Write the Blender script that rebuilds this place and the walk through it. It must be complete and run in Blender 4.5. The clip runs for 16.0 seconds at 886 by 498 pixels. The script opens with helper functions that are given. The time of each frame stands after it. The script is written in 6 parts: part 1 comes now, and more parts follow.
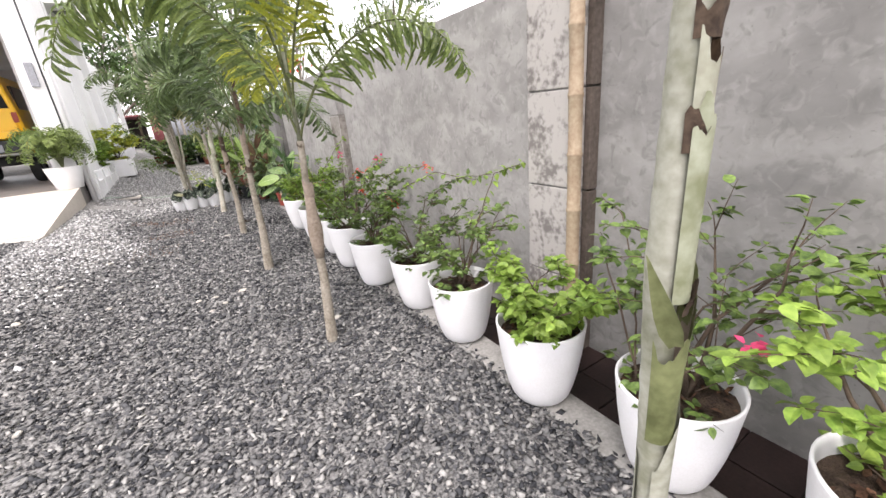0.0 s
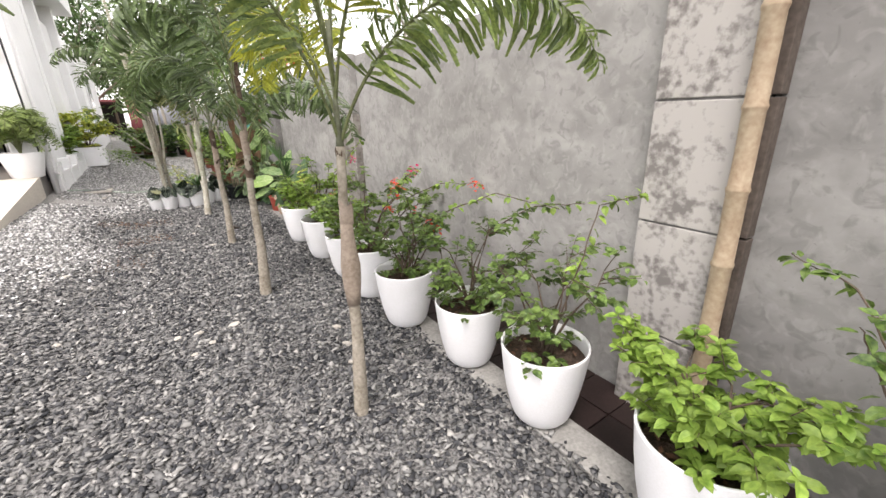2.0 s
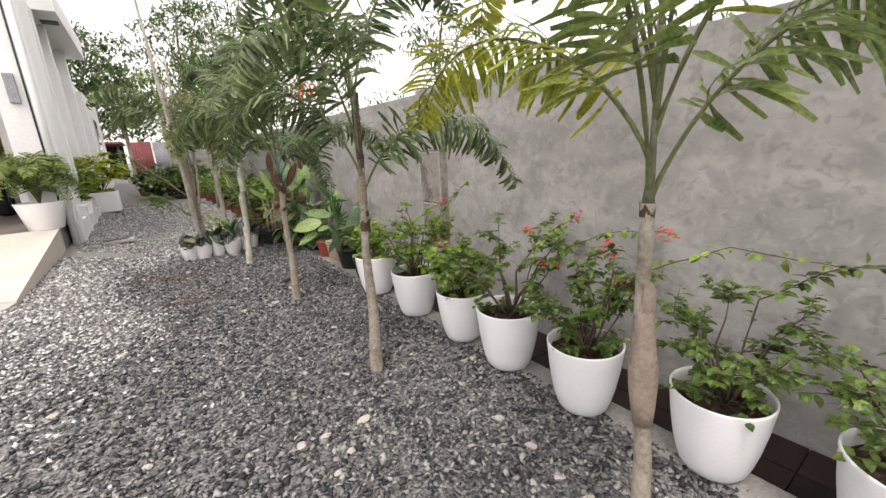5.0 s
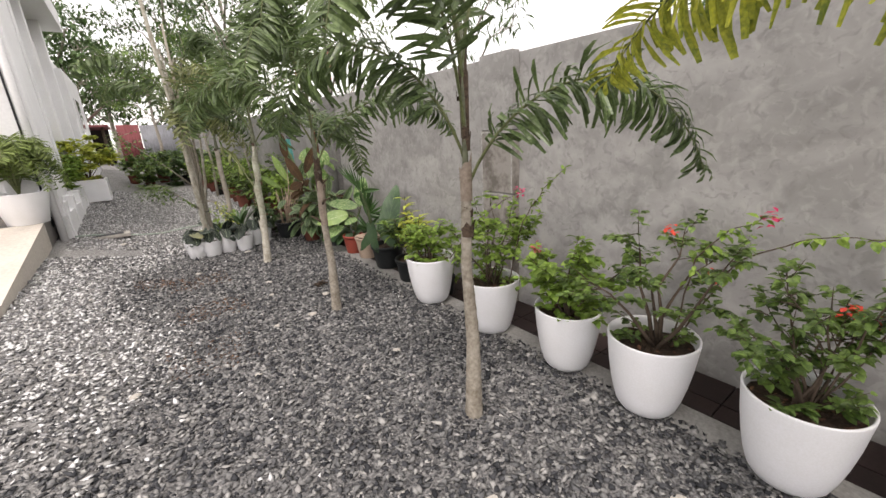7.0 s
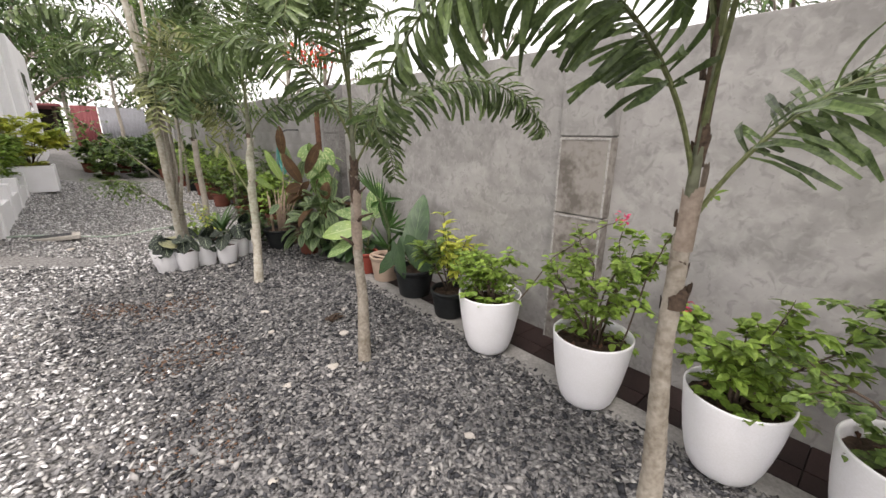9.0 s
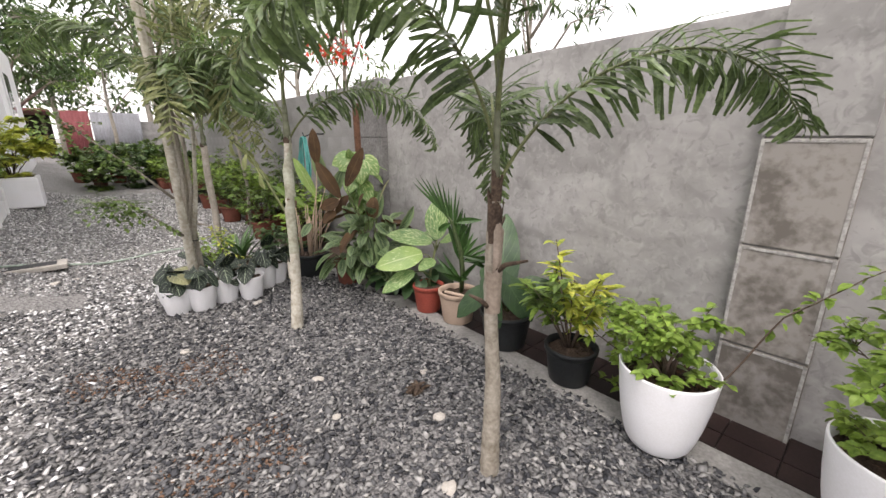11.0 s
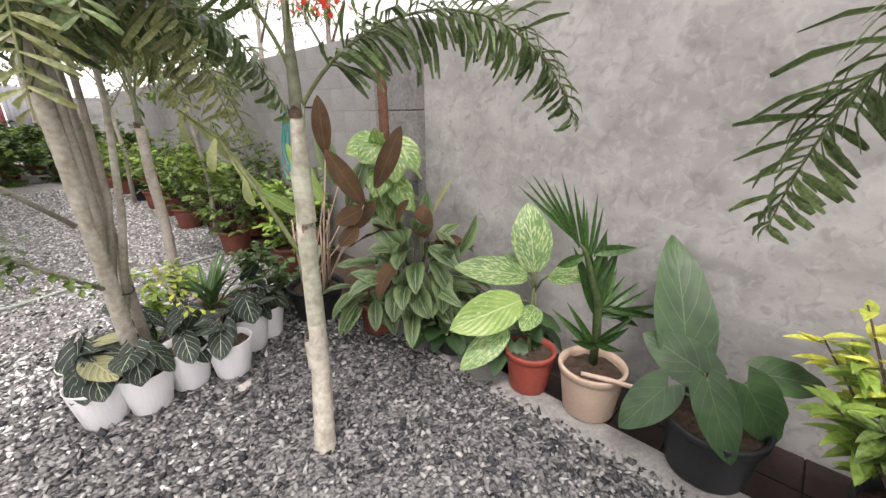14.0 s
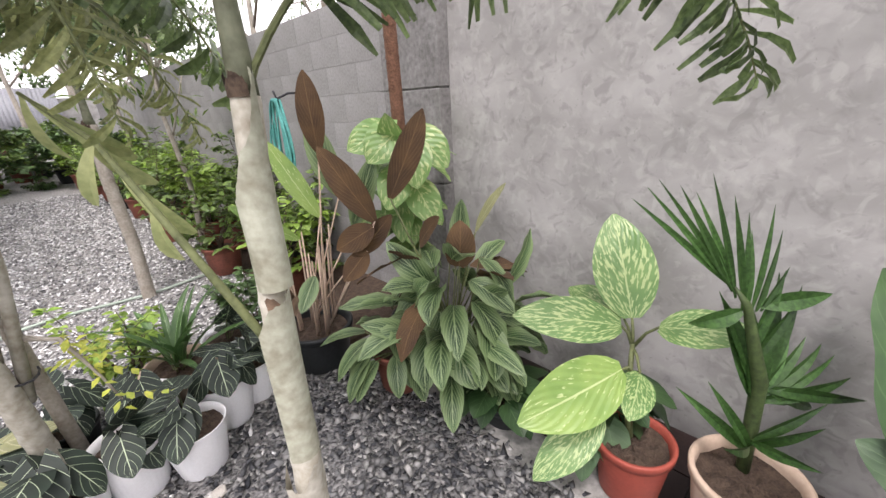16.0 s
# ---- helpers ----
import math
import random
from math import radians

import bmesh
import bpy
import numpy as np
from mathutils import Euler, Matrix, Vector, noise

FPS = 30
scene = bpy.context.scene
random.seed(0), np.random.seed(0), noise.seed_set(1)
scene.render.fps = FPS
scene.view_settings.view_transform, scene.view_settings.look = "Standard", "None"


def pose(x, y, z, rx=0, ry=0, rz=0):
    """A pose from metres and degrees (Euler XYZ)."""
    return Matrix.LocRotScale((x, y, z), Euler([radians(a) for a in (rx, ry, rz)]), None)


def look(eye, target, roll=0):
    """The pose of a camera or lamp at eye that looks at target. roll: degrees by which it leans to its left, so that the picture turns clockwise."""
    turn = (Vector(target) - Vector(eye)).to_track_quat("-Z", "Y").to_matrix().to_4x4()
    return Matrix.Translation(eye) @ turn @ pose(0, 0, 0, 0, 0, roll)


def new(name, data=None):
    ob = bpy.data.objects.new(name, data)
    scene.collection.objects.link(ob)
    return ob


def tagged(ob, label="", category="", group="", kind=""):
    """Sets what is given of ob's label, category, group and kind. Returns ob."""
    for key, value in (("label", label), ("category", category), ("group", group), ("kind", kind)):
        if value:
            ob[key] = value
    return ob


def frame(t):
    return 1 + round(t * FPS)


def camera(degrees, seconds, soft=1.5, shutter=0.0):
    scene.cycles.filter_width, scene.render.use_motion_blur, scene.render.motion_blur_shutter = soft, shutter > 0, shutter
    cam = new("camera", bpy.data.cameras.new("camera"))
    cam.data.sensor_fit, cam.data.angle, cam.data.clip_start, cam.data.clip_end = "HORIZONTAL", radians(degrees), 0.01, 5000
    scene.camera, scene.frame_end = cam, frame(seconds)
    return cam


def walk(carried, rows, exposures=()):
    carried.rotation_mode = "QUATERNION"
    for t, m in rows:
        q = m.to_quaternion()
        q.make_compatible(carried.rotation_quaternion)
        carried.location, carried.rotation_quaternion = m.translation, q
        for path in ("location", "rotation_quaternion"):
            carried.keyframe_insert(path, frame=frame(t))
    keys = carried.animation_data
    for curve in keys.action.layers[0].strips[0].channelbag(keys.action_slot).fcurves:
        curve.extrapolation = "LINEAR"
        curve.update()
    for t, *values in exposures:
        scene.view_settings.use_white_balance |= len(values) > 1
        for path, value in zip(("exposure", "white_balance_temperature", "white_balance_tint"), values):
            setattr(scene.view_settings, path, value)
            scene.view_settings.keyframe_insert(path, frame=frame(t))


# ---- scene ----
cam = camera(96.6, 16.0)
METRES, EYE, TILT, LEAN, TURN = 8.0, 1.46, -2.3, 1.3, -31.6
ROWS = [
    (0.0, 0.0, 0.0, 0.0, -1.1, -17.14, 3.58),
    (0.5, -0.0121, 0.0264, 0.0003, 2.33, -15.65, 3.9),
    (1.0, -0.021, 0.0543, 0.0024, 5.68, -14.2, 2.81),
    (1.5, -0.0327, 0.0726, 0.0022, 3.27, -14.73, 0.67),
    (2.0, -0.0595, 0.0894, 0.0042, -2.93, -16.48, 0.2),
    (2.5, -0.0852, 0.1008, 0.0089, -0.97, -16.09, 0.88),
    (3.0, -0.1096, 0.115, 0.0095, 4.45, -13.74, 1.39),
    (3.5, -0.1332, 0.1298, 0.0135, 6.14, -11.59, 1.91),
    (4.0, -0.1538, 0.1398, 0.0136, 2.25, -11.69, 1.7),
    (6.5, -0.2591, 0.244, 0.0166, -7.31, -13.24, 1.96),
    (7.0, -0.2768, 0.2694, 0.0152, -5.89, -14.44, 1.95),
    (7.5, -0.2946, 0.3029, 0.0147, -2.48, -14.63, 3.46),
    (8.0, -0.311, 0.33, 0.0142, -4.05, -14.76, 1.21),
    (10.5, -0.4129, 0.4831, 0.0187, -14.47, -12.99, -0.08),
    (11.0, -0.4259, 0.5182, 0.0173, -10.16, -13.26, -0.88),
    (11.5, -0.4368, 0.553, 0.0171, -5.93, -16.04, -1.17),
    (12.0, -0.4534, 0.5888, 0.0183, -11.47, -14.52, -0.62),
    (12.5, -0.4688, 0.6215, 0.0196, -13.15, -14.99, 0.11),
    (13.0, -0.4723, 0.6578, 0.0203, -11.75, -14.98, 0.93),
    (13.5, -0.4763, 0.6819, 0.0188, -12.31, -16.68, 0.22),
    (14.0, -0.4876, 0.7153, 0.0195, -14.96, -16.18, -0.19),
    (14.5, -0.4895, 0.7445, 0.021, -15.96, -17.56, 0.22),
    (15.0, -0.483, 0.7742, 0.02, -9.83, -17.61, -0.15),
    (15.5, -0.4801, 0.792, 0.0193, -7.9, -18.34, -0.28),
    (16.0, -0.4812, 0.814, 0.0194, -14.13, -18.08, 2.25),
]
walk(cam, [(t, pose(0, 0, EYE, TILT, LEAN, TURN) @ pose(METRES * x, METRES * y, METRES * z, 90 + pitch, roll, yaw)) for t, x, y, z, yaw, pitch, roll in ROWS],
     exposures=[(0.0, 1.18, 6460, 17), (0.5, 1.0, 6460, 17), (1.5, 1.09, 6580, 15), (3.0, 1.18, 6640, 15), (3.5, 0.92, 6720, 15), (4.0, 0.78, 6740, 15), (7.0, 0.63, 6700, 16), (11.0, 0.86, 6560, 17), (11.5, 0.92, 6520, 18), (12.0, 1.14, 6520, 18), (12.5, 1.10, 6560, 18), (13.0, 0.99, 6640, 17), (14.0, 1.12, 6580, 18), (14.5, 1.16, 6560, 18), (16.0, 1.26, 6380, 19)])

# ---- world and sun ----
world = bpy.data.worlds.new("overcast_sky")
scene.world = world
world.use_nodes = True
wn, wl = world.node_tree.nodes, world.node_tree.links
bg = wn["Background"]
sky = wn.new("ShaderNodeTexSky")
sky.sky_type, sky.sun_disc = "NISHITA", False
sky.sun_elevation, sky.sun_rotation = radians(58), radians(205)
sky.dust_density, sky.ozone_density = 4.0, 0.6
cloud = wn.new("ShaderNodeMix")
cloud.data_type = "RGBA"
cloud.inputs[0].default_value = 0.8
cloud.inputs[7].default_value = (9.0, 8.9, 8.6, 1)
wl.new(sky.outputs[0], cloud.inputs[6])
wl.new(cloud.outputs[2], bg.inputs[0])
bg.inputs[1].default_value = 0.14
sun = new("sun", bpy.data.lights.new("sun", "SUN"))
sun.data.energy, sun.data.angle, sun.data.color = 1.5, radians(14), (1.0, 0.965, 0.91)
sun.matrix_world = look((0, 0, 0), (0.36, 0.53 * 0.5, -1.0))

# ---- materials ----


def material(name, colour, rough=0.8, metal=0.0, dark=None, scale=8.0, fine=90.0, bump=0.2, spread=0.5, spec=0.3, trans=0.0, dist=0.01, island=0.0, objvar=0.0, lo=0.35, hi=0.65):
    """Two scales of noise mix colour with dark; a fine bump on top."""
    m = bpy.data.materials.new(name)
    m.use_nodes = True
    n, l = m.node_tree.nodes, m.node_tree.links
    p = n["Principled BSDF"]
    p.inputs["Roughness"].default_value = rough
    p.inputs["Metallic"].default_value = metal
    p.inputs["Specular IOR Level"].default_value = spec
    dark = dark or tuple(c * 0.6 for c in colour)
    tc = n.new("ShaderNodeTexCoord")
    a = n.new("ShaderNodeTexNoise")
    a.inputs["Scale"].default_value, a.inputs["Detail"].default_value = scale, 6
    b = n.new("ShaderNodeTexNoise")
    b.inputs["Scale"].default_value, b.inputs["Detail"].default_value = fine, 4
    l.new(tc.outputs["Object"], a.inputs["Vector"])
    l.new(tc.outputs["Object"], b.inputs["Vector"])
    add = n.new("ShaderNodeMath")
    add.operation = "MULTIPLY_ADD"
    add.inputs[1].default_value = spread
    l.new(b.outputs[0], add.inputs[0])
    sc = n.new("ShaderNodeMath")
    sc.operation = "MULTIPLY"
    sc.inputs[1].default_value = 1 - spread
    l.new(a.outputs[0], sc.inputs[0])
    l.new(sc.outputs[0], add.inputs[2])
    ramp = n.new("ShaderNodeValToRGB")
    ramp.color_ramp.elements[0].position, ramp.color_ramp.elements[1].position = lo, hi
    ramp.color_ramp.elements[0].color = (*dark, 1)
    ramp.color_ramp.elements[1].color = (*colour, 1)
    l.new(add.outputs[0], ramp.inputs[0])
    out = ramp.outputs[0]
    if island or objvar:
        hsv = n.new("ShaderNodeHueSaturation")
        src = n.new("ShaderNodeNewGeometry").outputs["Random Per Island"] if island else n.new("ShaderNodeObjectInfo").outputs["Random"]
        mr = n.new("ShaderNodeMapRange")
        w = island or objvar
        mr.inputs["To Min"].default_value, mr.inputs["To Max"].default_value = 1 - w, 1 + w
        l.new(src, mr.inputs["Value"])
        l.new(mr.outputs[0], hsv.inputs["Value"])
        l.new(out, hsv.inputs["Color"])
        out = hsv.outputs[0]
    l.new(out, p.inputs["Base Color"])
    bp = n.new("ShaderNodeBump")
    bp.inputs["Strength"].default_value, bp.inputs["Distance"].default_value = bump, dist
    l.new(add.outputs[0], bp.inputs["Height"])
    l.new(bp.outputs[0], p.inputs["Normal"])
    if trans:
        tr = n.new("ShaderNodeBsdfTranslucent")
        mx = n.new("ShaderNodeMixShader")
        mx.inputs[0].default_value = trans
        l.new(out, tr.inputs[0])
        l.new(p.outputs[0], mx.inputs[1])
        l.new(tr.outputs[0], mx.inputs[2])
        l.new(mx.outputs[0], n["Material Output"].inputs[0])
    return m


M_GRAVEL_BED = material("gravel_bed", (0.26, 0.255, 0.25), 0.95, dark=(0.035, 0.035, 0.037), scale=1.2, fine=55, bump=1.0, spread=0.8, dist=0.03, lo=0.38, hi=0.62)
M_PALE_STONE = material("pale_stone", (0.50, 0.47, 0.42), 0.9, dark=(0.32, 0.30, 0.27), scale=9, fine=70)
M_PILASTER = material("patchy_concrete", (0.44, 0.42, 0.40), 0.9, dark=(0.20, 0.187, 0.178), scale=4.0, fine=30, bump=0.3, spread=0.4, lo=0.42, hi=0.52)
M_BLOCK = material("bare_block", (0.29, 0.285, 0.28), 0.95, dark=(0.20, 0.195, 0.19), scale=2.5, fine=60, bump=0.4, objvar=0.03)
M_CURB = material("curb_cement", (0.36, 0.35, 0.33), 0.95, dark=(0.2, 0.195, 0.185), scale=6, fine=60)
M_DARK = material("wet_drain", (0.040, 0.030, 0.027), 0.6, dark=(0.014, 0.010, 0.009), scale=8, fine=60)
M_WHITEPAINT = material("white_paint", (0.80, 0.80, 0.80), 0.6, dark=(0.70, 0.70, 0.70), scale=1.5, fine=40, bump=0.05)
M_SLAB = material("ramp_concrete", (0.62, 0.57, 0.50), 0.9, dark=(0.46, 0.42, 0.37), scale=1.6, fine=30, bump=0.1)
M_GARAGE = material("garage_tile", (0.22, 0.20, 0.19), 0.5, dark=(0.14, 0.13, 0.12), scale=3, fine=60)
M_WPOT = material("white_plastic", (0.88, 0.88, 0.90), 0.42, dark=(0.80, 0.80, 0.80), scale=5, fine=120, bump=0.04, spec=0.4)
M_SOIL = material("soil", (0.10, 0.07, 0.05), 1.0, dark=(0.03, 0.02, 0.015), scale=30, fine=140, bump=1.0, dist=0.02)
M_TERRA = material("brick_red_plastic", (0.34, 0.075, 0.05), 0.55, dark=(0.24, 0.05, 0.035), scale=5, fine=60, bump=0.05)
M_OLDTERRA = material("weathered_terracotta", (0.22, 0.075, 0.05), 0.75, dark=(0.12, 0.045, 0.032), scale=9, fine=60, bump=0.15, objvar=0.2)
M_TAN = material("tan_plastic", (0.52, 0.40, 0.31), 0.6, dark=(0.44, 0.33, 0.25), scale=5, fine=60, bump=0.05)
M_BLACKPOT = material("black_plastic", (0.022, 0.025, 0.026), 0.5, dark=(0.012, 0.013, 0.014), scale=5, fine=60, bump=0.05)
M_BARK = material("palm_bark", (0.38, 0.345, 0.29), 0.9, dark=(0.17, 0.145, 0.11), scale=9, fine=50, bump=0.5, dist=0.01)
M_MOSSBARK = material("grey_green_bark", (0.42, 0.42, 0.36), 0.8, dark=(0.20, 0.205, 0.145), scale=11, fine=45, bump=0.3)
M_GREYBARK = material("grey_bark", (0.40, 0.37, 0.32), 0.9, dark=(0.24, 0.21, 0.17), scale=14, fine=70, bump=0.4)
M_PALEBARK = material("pale_bark", (0.55, 0.53, 0.46), 0.8, dark=(0.29, 0.26, 0.20), scale=13, fine=40, bump=0.4, dist=0.01)
M_PALESHAFT = material("pale_crownshaft", (0.40, 0.42, 0.32), 0.6, dark=(0.20, 0.215, 0.125), scale=12, fine=40, bump=0.15)
M_SHAFT = material("crownshaft", (0.17, 0.18, 0.12), 0.6, dark=(0.07, 0.075, 0.045), scale=7, fine=40, bump=0.15)
M_SHEATH = material("old_sheath", (0.12, 0.085, 0.06), 0.9, dark=(0.03, 0.02, 0.015), scale=20, fine=90, bump=0.6)
M_RACHIS = material("frond_stalk", (0.16, 0.18, 0.075), 0.6, dark=(0.06, 0.07, 0.03), scale=10, fine=60)
M_BAMBOO = material("bamboo", (0.43, 0.35, 0.25), 0.55, dark=(0.28, 0.20, 0.135), scale=9, fine=50, bump=0.1)
M_FROND = material("frond_green", (0.17, 0.235, 0.09), 0.34, dark=(0.04, 0.068, 0.024), scale=6, fine=80, bump=0.1, island=0.45, trans=0.3, spec=0.4)
M_LIMEFROND = material("frond_lime", (0.30, 0.37, 0.11), 0.36, dark=(0.08, 0.13, 0.04), scale=6, fine=80, bump=0.1, island=0.4, trans=0.35, spec=0.4)
M_YFROND = material("frond_yellow", (0.50, 0.50, 0.06), 0.5, dark=(0.14, 0.19, 0.04), scale=4, fine=80, bump=0.1, island=0.3, trans=0.35)
M_LEAF = material("bush_leaf", (0.205, 0.305, 0.07), 0.42, dark=(0.032, 0.066, 0.016), scale=7, fine=60, bump=0.1, island=0.4, trans=0.22, spec=0.4)
M_LIME = material("lime_leaf", (0.30, 0.42, 0.08), 0.42, dark=(0.11, 0.20, 0.03), scale=7, fine=60, bump=0.1, island=0.35, trans=0.26)
M_DLEAF = material("dark_leaf", (0.13, 0.215, 0.07), 0.45, dark=(0.025, 0.05, 0.018), scale=7, fine=60, bump=0.1, island=0.4, trans=0.15)
M_YLEAF = material("yellow_leaf", (0.70, 0.67, 0.12), 0.5, dark=(0.24, 0.36, 0.06), scale=8, fine=60, bump=0.1, island=0.25, trans=0.3)
M_TWIG = material("twig", (0.12, 0.09, 0.068), 0.9, dark=(0.07, 0.05, 0.035), scale=20, fine=90)
M_PETAL = material("orange_bract", (0.80, 0.13, 0.06), 0.6, dark=(0.65, 0.06, 0.05), scale=8, fine=60, bump=0.05, island=0.2, trans=0.3)
M_PINK = material("pink_bract", (0.70, 0.08, 0.20), 0.6, dark=(0.55, 0.04, 0.12), scale=8, fine=60, bump=0.05, island=0.2, trans=0.3)
M_YELLOWCAR = material("yellow_body_paint", (0.80, 0.47, 0.015), 0.35, dark=(0.74, 0.42, 0.015), scale=2, fine=40, bump=0.02, spec=0.5)
M_RUBBER = material("rubber", (0.02, 0.02, 0.02), 0.85, scale=10, fine=60)
M_DARKMETAL = material("dark_metal", (0.05, 0.05, 0.055), 0.5, 0.3, scale=8, fine=60)
M_CHROME = material("chrome", (0.6, 0.6, 0.6), 0.25, 1.0, scale=8, fine=60, bump=0.02)
M_WINDOW = material("dark_glass", (0.01, 0.012, 0.015), 0.08, scale=3, fine=40, bump=0.0, spec=0.6)
M_REDSHEET = material("red_sheet", (0.27, 0.085, 0.09), 0.75, dark=(0.17, 0.05, 0.055), scale=2, fine=30)
M_GREYSHEET = material("grey_sheet", (0.34, 0.35, 0.38), 0.6, dark=(0.22, 0.22, 0.24), scale=2, fine=30)
M_HOSE = material("teal_hose", (0.10, 0.36, 0.33), 0.5, scale=6, fine=40)
M_PALEHOSE = material("pale_green_hose", (0.42, 0.50, 0.42), 0.6, scale=6, fine=40)
M_COIR = material("coir_pole", (0.19, 0.10, 0.065), 1.0, dark=(0.08, 0.04, 0.025), scale=25, fine=120, bump=1.0, dist=0.01)



def stone_material(name="gravel_stone", gain=1.02, dust=(0, 0, 0)):
    m = material(name, (0.3, 0.3, 0.3), 0.85, dark=(0.15, 0.15, 0.15), scale=4, fine=70, bump=0.3, spec=0.15)
    n, l = m.node_tree.nodes, m.node_tree.links
    r = n.new("ShaderNodeValToRGB")
    r.color_ramp.elements[0].color, r.color_ramp.elements[0].position = (0.035, 0.037, 0.042, 1), 0.0
    r.color_ramp.elements[1].color, r.color_ramp.elements[1].position = (0.52, 0.51, 0.49, 1), 1.0
    for pos, c in ((0.3, (0.095, 0.097, 0.104, 1)), (0.62, (0.22, 0.22, 0.218, 1)), (0.9, (0.40, 0.395, 0.38, 1))):
        r.color_ramp.elements.new(pos).color = c
    for e in r.color_ramp.elements:
        e.color = (*[min(0.8, e.color[i] * gain + dust[i] * 3) for i in range(3)], 1)
    l.new(n.new("ShaderNodeNewGeometry").outputs["Random Per Island"], r.inputs[0])
    mx = n.new("ShaderNodeMix")
    mx.data_type, mx.blend_type = "RGBA", "OVERLAY"
    mx.inputs[0].default_value = 0.5
    base = n["Principled BSDF"].inputs["Base Color"]
    l.new(r.outputs[0], mx.inputs[6])
    l.new(base.links[0].from_socket, mx.inputs[7])
    l.new(mx.outputs[2], base)
    return m


def leaf_material(name, base, vein, dark, side=9.0, slope=1.2, rib=0.03, sharp=0.86, mottle=0.0, grain=(11.0, 14.0), edge=None, trans=0.2, rough=0.4, ribs=0.35):
    """A leaf with midrib and side veins along the blade; mottle mixes pale flecks in."""
    m = bpy.data.materials.new(name)
    m.use_nodes = True
    n, l = m.node_tree.nodes, m.node_tree.links
    p = n["Principled BSDF"]
    p.inputs["Roughness"].default_value = rough
    uv = n.new("ShaderNodeTexCoord")
    sep = n.new("ShaderNodeSeparateXYZ")
    l.new(uv.outputs["UV"], sep.inputs[0])

    def calc(op, a, b=0.0, c=None):
        k = n.new("ShaderNodeMath")
        k.operation = op
        for i, v in enumerate((a, b, c)):
            if v is None:
                continue
            if isinstance(v, (int, float)):
                k.inputs[i].default_value = v
            else:
                l.new(v, k.inputs[i])
        return k.outputs[0]

    across = calc("ABSOLUTE", calc("SUBTRACT", sep.outputs[0], 0.5))
    ribm = calc("LESS_THAN", across, rib)
    ph = calc("MULTIPLY", calc("MULTIPLY_ADD", across, -slope, sep.outputs[1]), side * 6.2832)
    wave = calc("SINE", ph)
    veinm = calc("GREATER_THAN", wave, sharp)
    mask = calc("MAXIMUM", ribm, calc("MULTIPLY", veinm, 0.75))
    no = n.new("ShaderNodeTexNoise")
    no.inputs["Scale"].default_value, no.inputs["Detail"].default_value = 7, 4
    l.new(uv.outputs["Object"], no.inputs["Vector"])
    mixa = n.new("ShaderNodeMix")
    mixa.data_type = "RGBA"
    mixa.inputs[6].default_value, mixa.inputs[7].default_value = (*dark, 1), (*base, 1)
    nr = n.new("ShaderNodeMapRange")
    nr.inputs["From Min"].default_value, nr.inputs["From Max"].default_value = 0.35, 0.65
    l.new(no.outputs[0], nr.inputs["Value"])
    l.new(nr.outputs[0], mixa.inputs[0])
    out = mixa.outputs[2]
    if mottle:
        mp = n.new("ShaderNodeCombineXYZ")
        l.new(calc("MULTIPLY", across, grain[0]), mp.inputs[0])
        l.new(calc("MULTIPLY", calc("MULTIPLY_ADD", across, -slope, sep.outputs[1]), grain[1]), mp.inputs[1])
        l.new(calc("GREATER_THAN", sep.outputs[0], 0.5), mp.inputs[2])
        n2 = n.new("ShaderNodeTexNoise")
        n2.inputs["Scale"].default_value, n2.inputs["Detail"].default_value = 1.2, 3
        l.new(mp.outputs[0], n2.inputs["Vector"])
        f = n.new("ShaderNodeMapRange")
        f.inputs["From Min"].default_value, f.inputs["From Max"].default_value = 0.66 - mottle * 0.22, 0.70 - mottle * 0.22
        l.new(n2.outputs[0], f.inputs["Value"])
        mask = calc("MAXIMUM", ribm, f.outputs[0])
    if edge:
        e = n.new("ShaderNodeMix")
        e.data_type = "RGBA"
        e.inputs[7].default_value = (*edge, 1)
        f2 = n.new("ShaderNodeMapRange")
        f2.inputs["From Min"].default_value, f2.inputs["From Max"].default_value = 0.15, 0.4
        l.new(across, f2.inputs["Value"])
        l.new(f2.outputs[0], e.inputs[0])
        l.new(out, e.inputs[6])
        out = e.outputs[2]
    mixv = n.new("ShaderNodeMix")
    mixv.data_type = "RGBA"
    mixv.inputs[7].default_value = (*vein, 1)
    l.new(mask, mixv.inputs[0])
    l.new(out, mixv.inputs[6])
    l.new(mixv.outputs[2], p.inputs["Base Color"])
    bp = n.new("ShaderNodeBump")
    bp.inputs["Strength"].default_value, bp.inputs["Distance"].default_value = ribs, 0.006
    l.new(wave, bp.inputs["Height"])
    l.new(bp.outputs[0], p.inputs["Normal"])
    tr = n.new("ShaderNodeBsdfTranslucent")
    mx = n.new("ShaderNodeMixShader")
    mx.inputs[0].default_value = trans
    l.new(mixv.outputs[2], tr.inputs[0])
    l.new(p.outputs[0], mx.inputs[1])
    l.new(tr.outputs[0], mx.inputs[2])
    l.new(mx.outputs[0], n["Material Output"].inputs[0])
    return m




